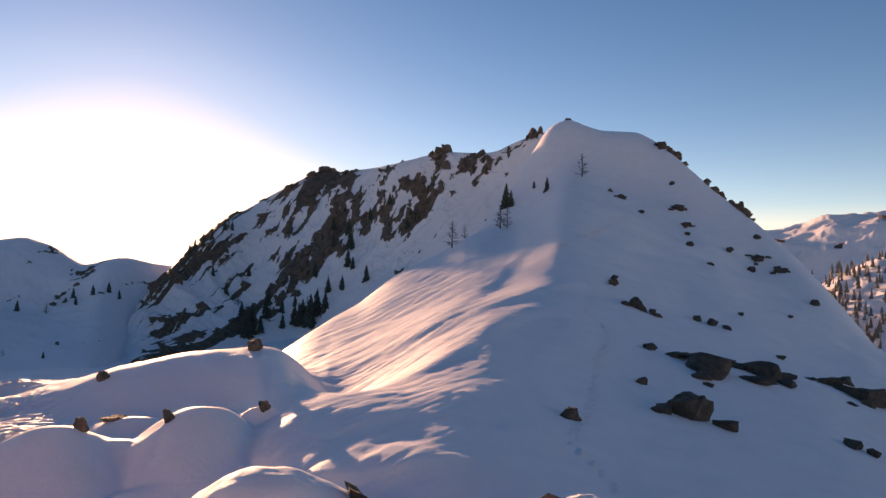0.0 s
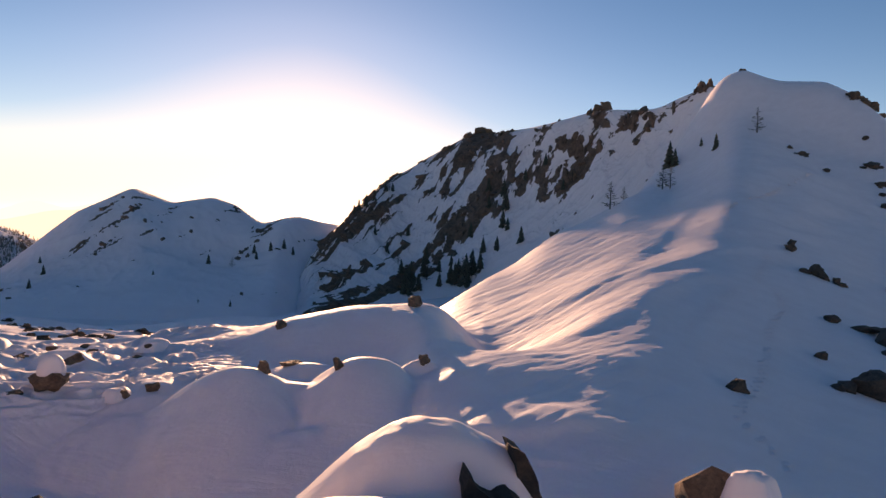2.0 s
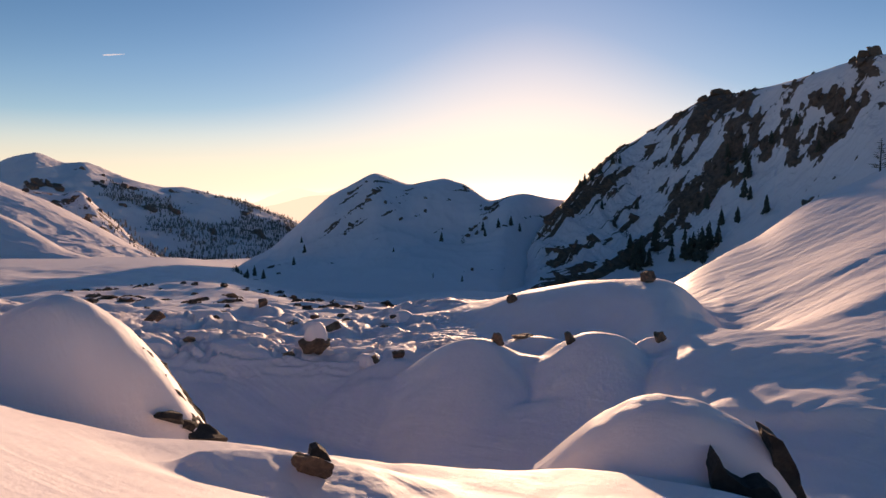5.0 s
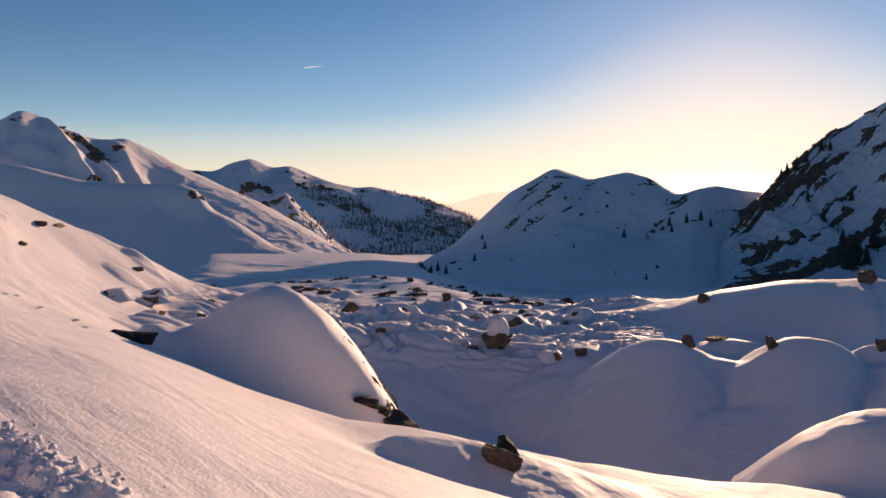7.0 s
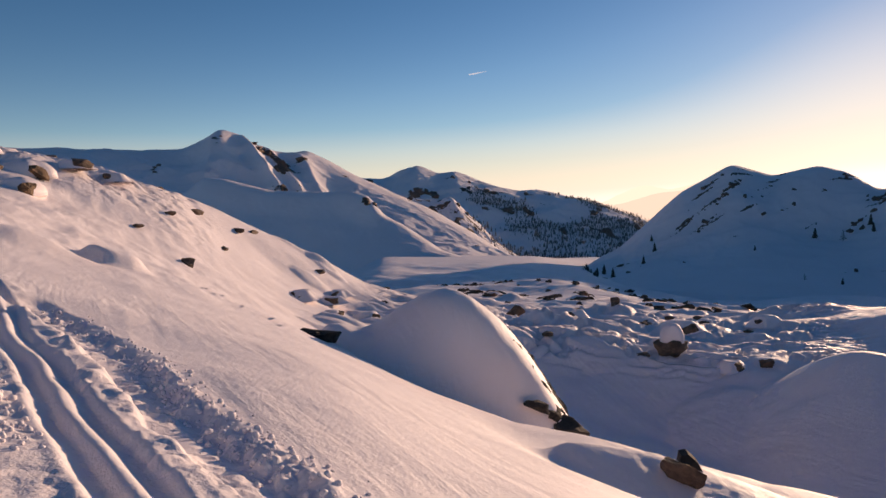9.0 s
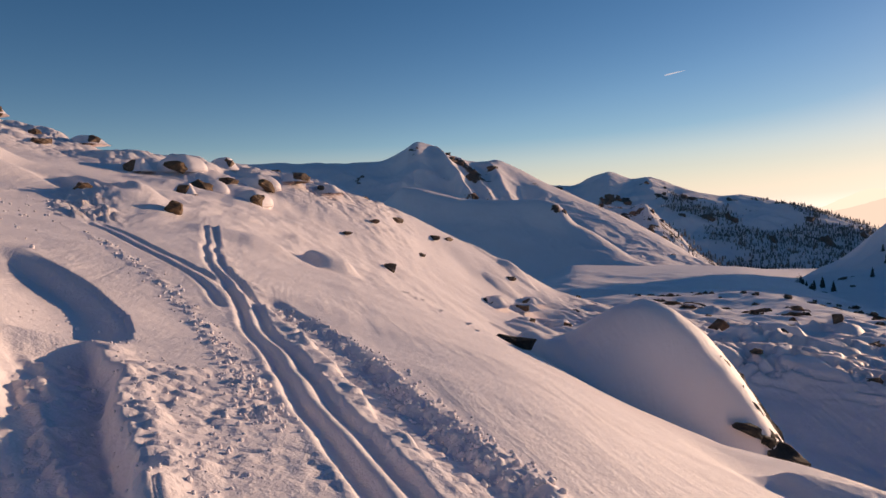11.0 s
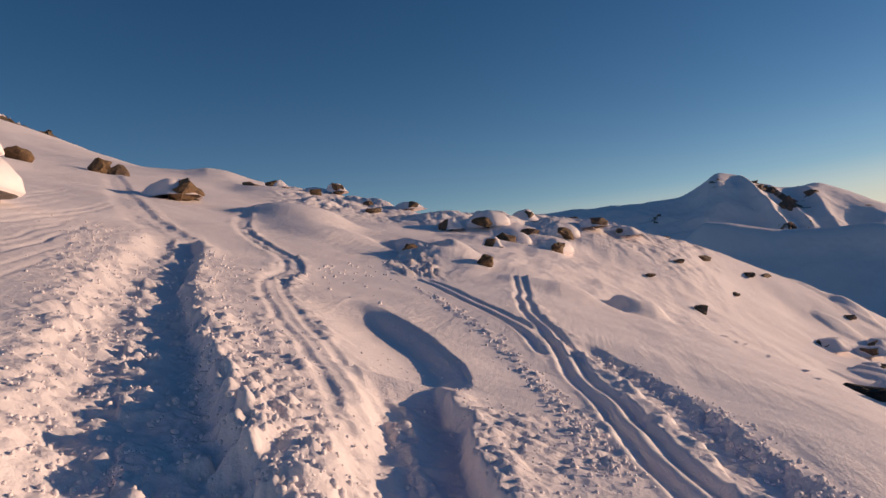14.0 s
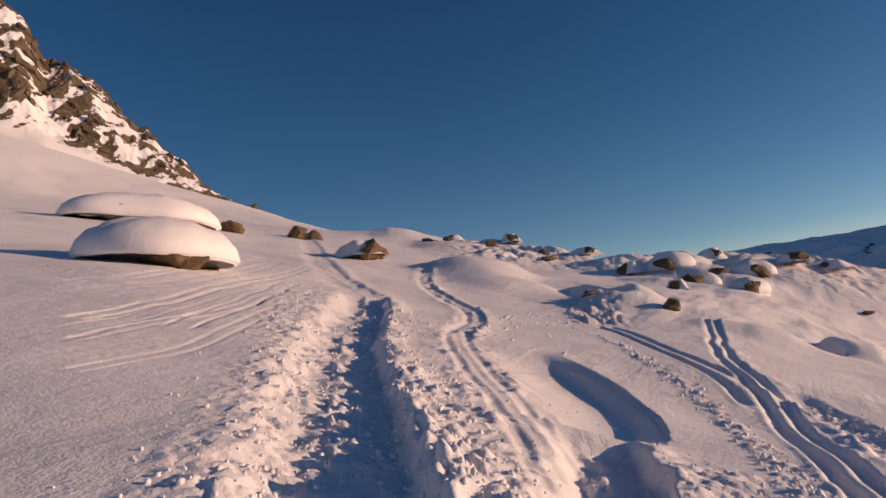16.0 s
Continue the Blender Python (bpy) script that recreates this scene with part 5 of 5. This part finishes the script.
# ---- rocks on the sunny hillside ----
for k, (x, y, sx, sz, rust, cap) in enumerate((
        (-23.9, -3.9, 0.75, 0.62, True, None), (-45, -8.9, 1.2, 1.0, False, (1.05, 0.5)), (-44.7, -3.6, 1.3, 1.1, False, None), (-49.2, 0.4, 1.7, 0.9, False, (1.0, 0.4)), (-43.6, 3.4, 0.8, 0.4, False, None), (-48.6, 5.8, 0.9, 0.4, False, None),
        (-55, 8.6, 1.4, 0.7, False, None), (-38.5, 5.3, 1.2, 0.8, False, None), (-57, 11.9, 1.3, 0.6, False, None), (-59.2, 13.9, 1.2, 0.5, False, None), (-49.7, 9.4, 1.1, 0.4, False, None), (-36.7, -5.2, 0.8, 0.8, True, (1.1, 0.4)), (-42.6, -4.6, 2.1, 1.5, True, (1.2, 0.6)),
        (-41.6, -2.2, 2.0, 1.3, True, (1.3, 0.7)), (-47, -2.0, 2.6, 1.5, True, (1.3, 0.7)), (-46.5, -6.6, 2.3, 1.5, True, (1.3, 0.7)), (-51, 2.8, 1.5, 0.8, False, (1.3, 0.7)), (-51.5, -4.6, 1.6, 1.2, False, (1.2, 0.6)), (-54.5, -1, 1.6, 1.0, False, None),
        (-39.5, -30.8, 1.8, 1.6, True, None), (-40.2, -29.9, 1.3, 1.8, False, None), (-30.1, -19.8, 2.4, 1.3, True, (0.7, 0.3)), (-54, -27.2, 1.7, 0.8, False, None), (-56, -26, 1.3, 1.0, True, (1.2, 0.5)), (-58.9, -21.6, 1.6, 1.3, False, (0.9, 0.3)), (-60.4, -21.2, 1.3, 0.7, False, None),
        (-53.5, -21.5, 1.2, 0.8, True, None), (-49.5, -15.5, 1.4, 0.7, False, None), (-52, -16, 1.2, 0.6, False, None), (-56.2, -14.6, 1.8, 0.9, False, (1.1, 0.6)), (-57.5, -13, 1.3, 0.8, False, None), (-55, -17.5, 1.3, 0.7, False, None), (-59, -10.5, 1.5, 0.7, False, (1.2, 0.6)),
        (-24.2, -6.6, 0.6, 0.35, True, None), (-48.6, 14.7, 1.7, 0.9, False, (1.2, 0.6)), (-51, 17.5, 1.5, 0.7, False, (1.3, 0.7)), (-45, 15.6, 1.1, 0.5, False, (1.3, 0.8)), (-54, 19.5, 1.4, 0.7, False, (1.3, 0.8)), (-58, 19, 1.2, 0.6, False, None), (-47, 19, 1.5, 0.8, False, (1.3, 0.8)), (-60, 6.5, 1.3, 0.5, False, None))):
    boulder(x, y, (sx, sx * 0.85, sz) if cap or rust else (sx * 1.3, sx * 0.8, sz * 0.9), 100 + k, 53 * k, M_RUST if rust else M_ROCK, sink=0.3 if cap or rust else 0.5, cap=cap, cushion=sx >= 2 and cap is not None and cap[0] > 1, group="rocks on the sunny hillside",
            label="rusty brown rock lit by the low sun" if rust and not cap else "")

# ---- two broad boulders under snow cushions uphill ----
for x, y, size, turn, seed, dome in ((-13.07, -15.14, (3.3, 2.9, 0.9), -40, 141, (4.3, 3.2, 1.05)), (-25.9, -30.5, (7.2, 4.3, 1.3), -40, 142, (8.0, 4.6, 1.4))):
    b = boulder(x, y, size, seed, turn, M_RUST, sink=0.3, label="broad low boulder under a thick cushion of snow", group="snow-domed boulders uphill", blocky=0.9)
    b.name = "snow_covered_boulder"
    b.children[0].matrix_basis = pose(-0.15, 0.22 + 0.1 * (dome[0] > 5), -0.06, 0, -6, 0)
    snow = part("snow_cap", cap_mesh("snow_cap", dome, seed, M_SNOW, n=44, tuck=0.08, rough=0.11), b, "thick rounded cushion of snow")
    snow.matrix_basis = pose(-0.1, 0, 0.05 * size[2], 0, -6, 0)
boulder(-33.4, -31.2, (2.2, 1.5, 1.2), 143, 20, M_RUST, sink=0.3)

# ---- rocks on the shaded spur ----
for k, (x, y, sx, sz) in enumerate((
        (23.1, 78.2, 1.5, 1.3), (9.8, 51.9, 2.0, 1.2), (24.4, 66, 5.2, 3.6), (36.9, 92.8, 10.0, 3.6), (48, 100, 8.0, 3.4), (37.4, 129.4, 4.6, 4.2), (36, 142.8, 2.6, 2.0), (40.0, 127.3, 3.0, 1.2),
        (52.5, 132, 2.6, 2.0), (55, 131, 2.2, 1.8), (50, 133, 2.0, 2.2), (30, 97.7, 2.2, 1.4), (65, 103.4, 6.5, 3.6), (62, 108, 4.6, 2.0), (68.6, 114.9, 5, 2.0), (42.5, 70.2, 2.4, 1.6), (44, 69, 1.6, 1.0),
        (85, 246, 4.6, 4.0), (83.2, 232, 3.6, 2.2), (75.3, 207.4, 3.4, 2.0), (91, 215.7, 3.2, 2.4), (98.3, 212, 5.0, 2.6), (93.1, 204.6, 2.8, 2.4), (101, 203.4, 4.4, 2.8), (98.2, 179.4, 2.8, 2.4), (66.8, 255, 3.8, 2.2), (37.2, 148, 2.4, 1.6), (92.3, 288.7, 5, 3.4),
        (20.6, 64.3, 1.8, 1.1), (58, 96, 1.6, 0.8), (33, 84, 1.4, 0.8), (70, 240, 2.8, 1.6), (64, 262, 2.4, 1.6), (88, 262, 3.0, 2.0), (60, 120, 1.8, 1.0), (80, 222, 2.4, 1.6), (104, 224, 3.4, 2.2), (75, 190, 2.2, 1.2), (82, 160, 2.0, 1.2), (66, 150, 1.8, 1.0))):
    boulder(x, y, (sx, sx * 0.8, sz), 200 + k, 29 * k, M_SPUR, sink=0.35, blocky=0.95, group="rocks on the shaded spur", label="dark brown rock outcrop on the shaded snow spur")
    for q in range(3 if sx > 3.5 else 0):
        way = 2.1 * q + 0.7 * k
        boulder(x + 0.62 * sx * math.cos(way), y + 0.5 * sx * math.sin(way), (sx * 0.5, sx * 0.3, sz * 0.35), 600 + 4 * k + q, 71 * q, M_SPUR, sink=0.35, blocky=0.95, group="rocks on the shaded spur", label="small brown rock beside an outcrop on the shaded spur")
rng = np.random.default_rng(77)
for k in range(26):
    b0 = rng.uniform(-24.5, -17.3)
    rr = float(np.interp(b0, (-24.9, -22, -19.5, -17.7, -15.9), (275, 295, 310, 325, 335))) - rng.uniform(2, 16)
    s = rng.uniform(2.2, 6.0)
    boulder(-math.sin(radians(b0)) * rr, math.cos(radians(b0)) * rr, (s, s * 0.8, s * rng.uniform(0.5, 0.9)), 300 + k, 40 * k, sink=0.3, group="crags along the summit shoulder", label="dark crag along the snowy summit shoulder")

# ---- crags on the rocky ridge's skyline ----
for k, (b0, rr, s, high) in enumerate(((0.6, 476, 9, 8), (-0.1, 470, 8, 9), (1.2, 484, 7, 5), (10.2, 666, 16, 9), (11.2, 658, 14, 8), (9.4, 660, 12, 6), (-10.2, 347, 4, 3.0), (13, 640, 12, 6), (5.4, 545, 7, 4))):
    boulder(-math.sin(radians(b0)) * rr, math.cos(radians(b0)) * rr, (s, s * 0.8, high), 340 + k, 31 * k, sink=0.35, ground_name="rocky_ridge" if b0 > -9 else "ground", group="crags on the ridge skyline", label="dark blocky crag on the ridge skyline", blocky=0.9)


# ---- trees ----
def cone_bits(verts, faces, x, y, z0, z1, r0, r1, sides=6):
    k = len(verts)
    for z, r in ((z0, r0), (z1, r1)):
        for j in range(sides):
            a = 2 * math.pi * j / sides
            verts.append((x + r * math.cos(a), y + r * math.sin(a), z))
    for j in range(sides):
        q = (j + 1) % sides
        faces.append((k + j, k + q, k + sides + q, k + sides + j))


def conifer(seed, larch=False):
    """A small mountain conifer one metre high: tapered trunk, and tiers of ragged boughs with gaps; a larch stands bare."""
    rng = np.random.default_rng(seed)
    thing = new("larch_tree" if larch else "conifer_tree")
    v, f = [], []
    cone_bits(v, f, 0, 0, -0.06, 0.97, 0.028, 0.004)
    part("trunk", mesh_from("trunk", v, f, M_BARK), thing)
    v, f = [], []
    tiers = 15 if larch else 17
    for k in range(tiers):
        u = k / (tiers - 1)
        z = 0.10 + 0.86 * u
        reach = (0.24 if larch else 0.21) * (1 - u) ** 0.75 + 0.02
        for j in range(5 if larch else 9):
            a, L = rng.uniform(0, 6.283), reach * rng.uniform(0.55, 1.15)
            if rng.random() < 0.12:
                continue
            droop = rng.uniform(0.0, 0.25) * L if larch else rng.uniform(0.25, 0.6) * L
            dx, dy = math.cos(a), math.sin(a)
            wide = 0.008 if larch else L * rng.uniform(0.22, 0.36)
            i0 = len(v)
            if larch:
                v += [(0, 0, z), (dx * L - dy * wide, dy * L + dx * wide, z + 0.25 * L), (dx * L + dy * wide, dy * L - dx * wide, z + 0.25 * L - 0.01), (dx * L * 0.5, dy * L * 0.5, z - 0.02 + 0.12 * L)]
                f += [(i0, i0 + 1, i0 + 3), (i0, i0 + 3, i0 + 2), (i0 + 1, i0 + 2, i0 + 3)]
                for t in range(3):
                    p, b = rng.uniform(0.4, 1.0), a + rng.uniform(-1, 1)
                    i1 = len(v)
                    q = 0.35 * L
                    v += [(dx * L * p, dy * L * p, z + 0.22 * L * p), (dx * L * p + math.cos(b) * q, dy * L * p + math.sin(b) * q, z + 0.3 * L), (dx * L * p + 0.01, dy * L * p, z + 0.2 * L * p - 0.012)]
                    f.append((i1, i1 + 1, i1 + 2))
            else:
                m = 0.55 * L
                v += [(0, 0, z + 0.03), (dx * m - dy * wide, dy * m + dx * wide, z - 0.45 * droop), (dx * L, dy * L, z - droop), (dx * m + dy * wide, dy * m - dx * wide, z - 0.45 * droop), (dx * m, dy * m, z + 0.02), (dx * m, dy * m, z - droop - 0.03)]
                f += [(i0, i0 + 1, i0 + 4), (i0 + 1, i0 + 2, i0 + 4), (i0 + 2, i0 + 3, i0 + 4), (i0 + 3, i0, i0 + 4), (i0, i0 + 5, i0 + 1), (i0 + 1, i0 + 5, i0 + 2), (i0 + 2, i0 + 5, i0 + 3), (i0 + 3, i0 + 5, i0)]
    part("crown", mesh_from("crown", v, f, M_LARCH if larch else M_NEEDLE, False), thing)
    return tagged(thing, "bare brown larch standing in the snow" if larch else "dark green conifer standing on the snowy mountainside", "tree", "trees on the mountainsides")


PROTOTYPES = {False: [conifer(k) for k in (1, 2, 3)], True: [conifer(k, True) for k in (11, 12)]}
USED = set()


def plant(x, y, high, surface, seed, larch=False, slim=1.0):
    own = PROTOTYPES[larch][seed % len(PROTOTYPES[larch])]
    m = pose(x, y, height_at(x, y, surface) - 0.02 * high, 0, 0, 47 * seed)
    size = Vector((high * slim, high * slim, high))
    m = m @ Matrix.Diagonal((*(p / q for p, q in zip(size, own.scale)), 1))
    if own.name in USED:
        copy_thing(own, m)
    else:
        own.matrix_basis = m
        USED.add(own.name)


for k, (x, y, high, larch) in enumerate(((42.0, 278.4, 6.5, False), (55.4, 273.4, 10, True), (21.3, 257.7, 9.5, True), (23.8, 256, 9, True), (2.9, 238.5, 10, True), (27.5, 304, 12, False), (39.1, 297.3, 3.5, False), (8, 262, 6, True), (29.5, 301, 8, False))):
    plant(x, y, high, "ground", k, larch, 1.1)
for k, (x, y, high) in enumerate((
        (-48.2, 426, 11), (-94.2, 433, 14), (-88.3, 430.4, 17), (-82.2, 423.4, 22), (-79.2, 428.8, 18), (-73.8, 427.7, 12), (-85, 427, 19), (-90.5, 431, 15), (-120.3, 421, 18), (-119.2, 426.7, 20), (-122, 424, 15), (-114.2, 439.8, 15), (-116.3, 454, 14), (-111, 437, 12), (-70, 495, 14), (-85.8, 521.8, 12),
        (-64, 452.8, 13), (-66.2, 479.6, 16), (-89, 471, 11), (-79.5, 487.5, 10), (-19, 444, 12), (-39.3, 481, 9), (-189, 503.3, 8), (-185.6, 504.7, 9), (-180, 506, 10), (-179.4, 522.4, 9), (-174.7, 537.9, 10), (-173.5, 543.8, 11), (-171, 545, 8), (-145, 506, 9), (-114, 427, 12), (-101, 431, 10), (-75, 443.5, 11), (-64.8, 436, 10), (-44, 490, 9), (-24.5, 444, 8), (-54.7, 495.7, 10), (-60, 448, 9), (-105, 446, 9), (-98, 452, 8), (-130, 440, 10), (-136, 452, 9), (-150, 470, 9), (-165, 486, 8))):
    plant(x, y, high, "rocky_ridge", k, k % 7 == 6, 1.15)
for k, (x, y, high) in enumerate(((-316, 333, 8), (-283.5, 289.8, 7), (-261, 245, 7), (-282.8, 259, 8), (-262.7, 234.6, 7), (-306.8, 265, 8), (-299, 262, 7), (-290, 256, 6), (-275, 247, 8), (-255, 229, 6), (-239.8, 383, 9), (-227, 389.5, 9), (-223.6, 411, 9), (-211.5, 410.6, 9), (-206.4, 419.4, 10), (-238.4, 326.8, 4), (-160, 274, 4), (-175, 272, 4), (-216, 400, 7), (-202, 424, 8), (-330, 345, 6), (-270, 240, 5), (-312, 272, 7), (-320, 278, 6))):
    plant(x, y, 0.75 * high, "double_peak", k, k % 6 == 5, 1.2)


def forest(name, surface, count, seed, keep, high, label):
    """Far woods, too small to pick apart: short ragged cones over a mountainside."""
    rng = np.random.default_rng(seed)
    SX, SY, SZ = (q.ravel() for q in SURFACES[surface])
    pick = np.nonzero(keep(SX, SY, SZ))[0]
    v, f = [], []
    for _ in range(count):
        k = pick[rng.integers(len(pick))]
        h = rng.uniform(*high)
        x, y, z = SX[k] + rng.normal() * h, SY[k] + rng.normal() * h, SZ[k]
        for lo, hi, r in ((0.05, 0.55, 0.2), (0.4, 1.0, 0.13)):
            i0 = len(v)
            a0 = rng.uniform(0, 6)
            v.append((x, y, z + h * hi))
            for j in range(5):
                a = a0 + j * 1.2566
                rr = h * r * rng.uniform(0.7, 1.3)
                v.append((x + rr * math.cos(a), y + rr * math.sin(a), z + h * lo * rng.uniform(0.7, 1.2)))
            f += [(i0, i0 + 1 + j, i0 + 1 + (j + 1) % 5) for j in range(5)]
    return tagged(new(name, mesh_from(name, v, f, M_HAZED_WOODS, False)), label, "forest", kind="stuff")


def bearing(x, y):
    return np.degrees(np.arctan2(-x, y))


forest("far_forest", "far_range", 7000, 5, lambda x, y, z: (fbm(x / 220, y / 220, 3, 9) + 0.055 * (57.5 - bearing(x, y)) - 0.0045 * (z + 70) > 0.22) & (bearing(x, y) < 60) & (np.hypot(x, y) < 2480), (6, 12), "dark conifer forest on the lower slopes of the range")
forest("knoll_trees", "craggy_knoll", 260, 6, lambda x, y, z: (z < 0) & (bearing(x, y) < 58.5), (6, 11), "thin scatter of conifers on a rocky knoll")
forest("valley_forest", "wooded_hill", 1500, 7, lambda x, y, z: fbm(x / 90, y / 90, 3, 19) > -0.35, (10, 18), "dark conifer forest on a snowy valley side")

# ---- small rocks far down the valley ----
rng = np.random.default_rng(91)
v, f = [], []
for _ in range(150):
    b0, rr = rng.uniform(30, 62), rng.uniform(105, 210)
    x, y = -math.sin(radians(b0)) * rr, math.cos(radians(b0)) * rr
    z, s = height_at(x, y), rng.uniform(0.5, 1.7)
    i0 = len(v)
    for j in range(12):
        a, e = rng.uniform(0, 6.28), rng.uniform(-0.6, 1.2)
        v.append((x + s * math.cos(a) * math.cos(e), y + s * math.sin(a) * math.cos(e), z + 0.6 * s * math.sin(e)))
    f += [(i0 + p, i0 + (p + 4) % 12, i0 + (p + 7) % 12) for p in range(12)]
tagged(new("valley_rocks", mesh_from("valley_rocks", v, f, M_ROCK, False)), "small dark rocks scattered over the valley snow", "rocks", kind="stuff")


# ---- broken snow and footprints ----
GX, GY, GZ = NX, NY, Z[NEAR]


def near_height(x, y):
    return float(GZ[np.argmin((GX - x) ** 2 + (GY - y) ** 2)])


ICO = bmesh.new()
bmesh.ops.create_icosphere(ICO, subdivisions=1, radius=1.0)
ICO_V = np.array([q.co[:] for q in ICO.verts])
ICO_F = np.array([[q.index for q in p.verts] for p in ICO.faces])
ICO.free()


def clods(name, line, count, spread, size, seed, reach=(0.0, 1.0), power=2.0):
    """Crumbs of broken snow thrown up along a track."""
    rng = np.random.default_rng(seed)
    q = smooth_line(line)
    V, F = [], []
    for _ in range(count):
        t = reach[0] + (reach[1] - reach[0]) * rng.random() ** power
        p = q[int(t * (len(q) - 2))]
        x, y = p + rng.normal(size=2) * spread
        s = rng.uniform(*size) * (0.6 if rng.random() < 0.6 else 1.0)
        shape = ICO_V * rng.uniform(0.8, 1.12, (len(ICO_V), 1)) * rng.uniform(0.7, 1.2, 3) * s
        F.append(ICO_F + 12 * len(V))
        V.append(shape + (x, y, near_height(x, y) + 0.25 * s))
    return tagged(new(name, mesh_from(name, np.vstack(V), np.vstack(F), M_CLOD)), "small crumbs of broken snow thrown up along a track", "broken snow", kind="stuff")


clods("snow_clods", [(-2.4, -2.9), (-3.6, -3.55), (-5.2, -4.65), (-7.4, -6.1), (-11, -8.8), (-16, -12.4)], 1700, 0.38, (0.006, 0.026), 1)
clods("snow_clods", [(-2.8, -1.75), (-3.6, -2.2), (-4.6, -2.85), (-6.0, -3.8), (-8.5, -5.4), (-14, -8.6)], 1500, 0.36, (0.008, 0.03), 2)
clods("snow_clods", [(-3.2, -0.95), (-4.2, -1.15), (-5.4, -1.4), (-7, -2.0), (-9, -3.4)], 260, 0.26, (0.006, 0.022), 3)
clods("snow_clods", [(-11.5, -0.75), (-9.6, 0.0), (-7.6, 0.35), (-6.0, 0.5), (-4.9, 0.65), (-3.4, 1.0)], 500, 0.12, (0.009, 0.034), 4, power=0.6)
clods("snow_clods", [(-15.7, -4.4), (-12.2, -2.75), (-9.6, -1.7), (-7.3, -1.1), (-5.6, -0.8), (-4.4, -0.6)], 350, 0.1, (0.012, 0.035), 5, power=0.6)
clods("snow_clods", [(-12, -4.9), (-15, -6.0), (-18, -6.5), (-25, -6.2)], 120, 0.6, (0.02, 0.05), 6, power=1.0)


def footprints(name, line, gap, size, seed):
    """A line of boot holes: small craters with raised rims."""
    rng = np.random.default_rng(seed)
    q = smooth_line(line, gap)
    V, F, n = [], [], 10
    for k, (x, y) in enumerate(q):
        d = q[min(k + 1, len(q) - 1)] - q[max(k - 1, 0)]
        d = d / (np.hypot(*d) + 1e-9)
        side = 0.22 * (-1) ** k
        x, y = x - d[1] * side + rng.normal() * 0.05, y + d[0] * side + rng.normal() * 0.05
        z = height_at(x, y)
        i0 = len(V)
        for rad, h in ((1.5, -0.02), (1.0, 0.14), (0.6, 0.02)):
            for j in range(n):
                a = 2 * math.pi * j / n
                V.append((x + size * rad * math.cos(a), y + size * rad * math.sin(a), z + size * h * rng.uniform(0.6, 1.5)))
        V.append((x, y, z - 0.02 * size))
        for r in (0, 1):
            F += [(i0 + r * n + j, i0 + r * n + (j + 1) % n, i0 + (r + 1) * n + (j + 1) % n, i0 + (r + 1) * n + j) for j in range(n)]
        F += [(i0 + 2 * n + j, i0 + 2 * n + (j + 1) % n, i0 + 3 * n) for j in range(n)]
    return tagged(new(name, mesh_from(name, V, F, M_SNOW)), "line of old footprints crossing the snow spur", "footprints", kind="stuff")


footprints("footprints", [(9.65, 37), (9.1, 41.8), (8.9, 46), (13.7, 61.8), (18.9, 82.8), (23.8, 97.4), (24.8, 107), (23.6, 112.3), (30, 135)], 0.9, 0.28, 1)
footprints("footprints", [(9.0, 72), (13.4, 87), (18.5, 101)], 0.9, 0.2, 2)
footprints("footprints", [(27.6, 169.7), (42.7, 193.3), (60.5, 223.6)], 1.4, 0.4, 3)
footprints("footprints", [(-26, 3.8), (-22, 4.0), (-19.5, 4.4), (-17, 4.9)], 0.9, 0.1, 4)
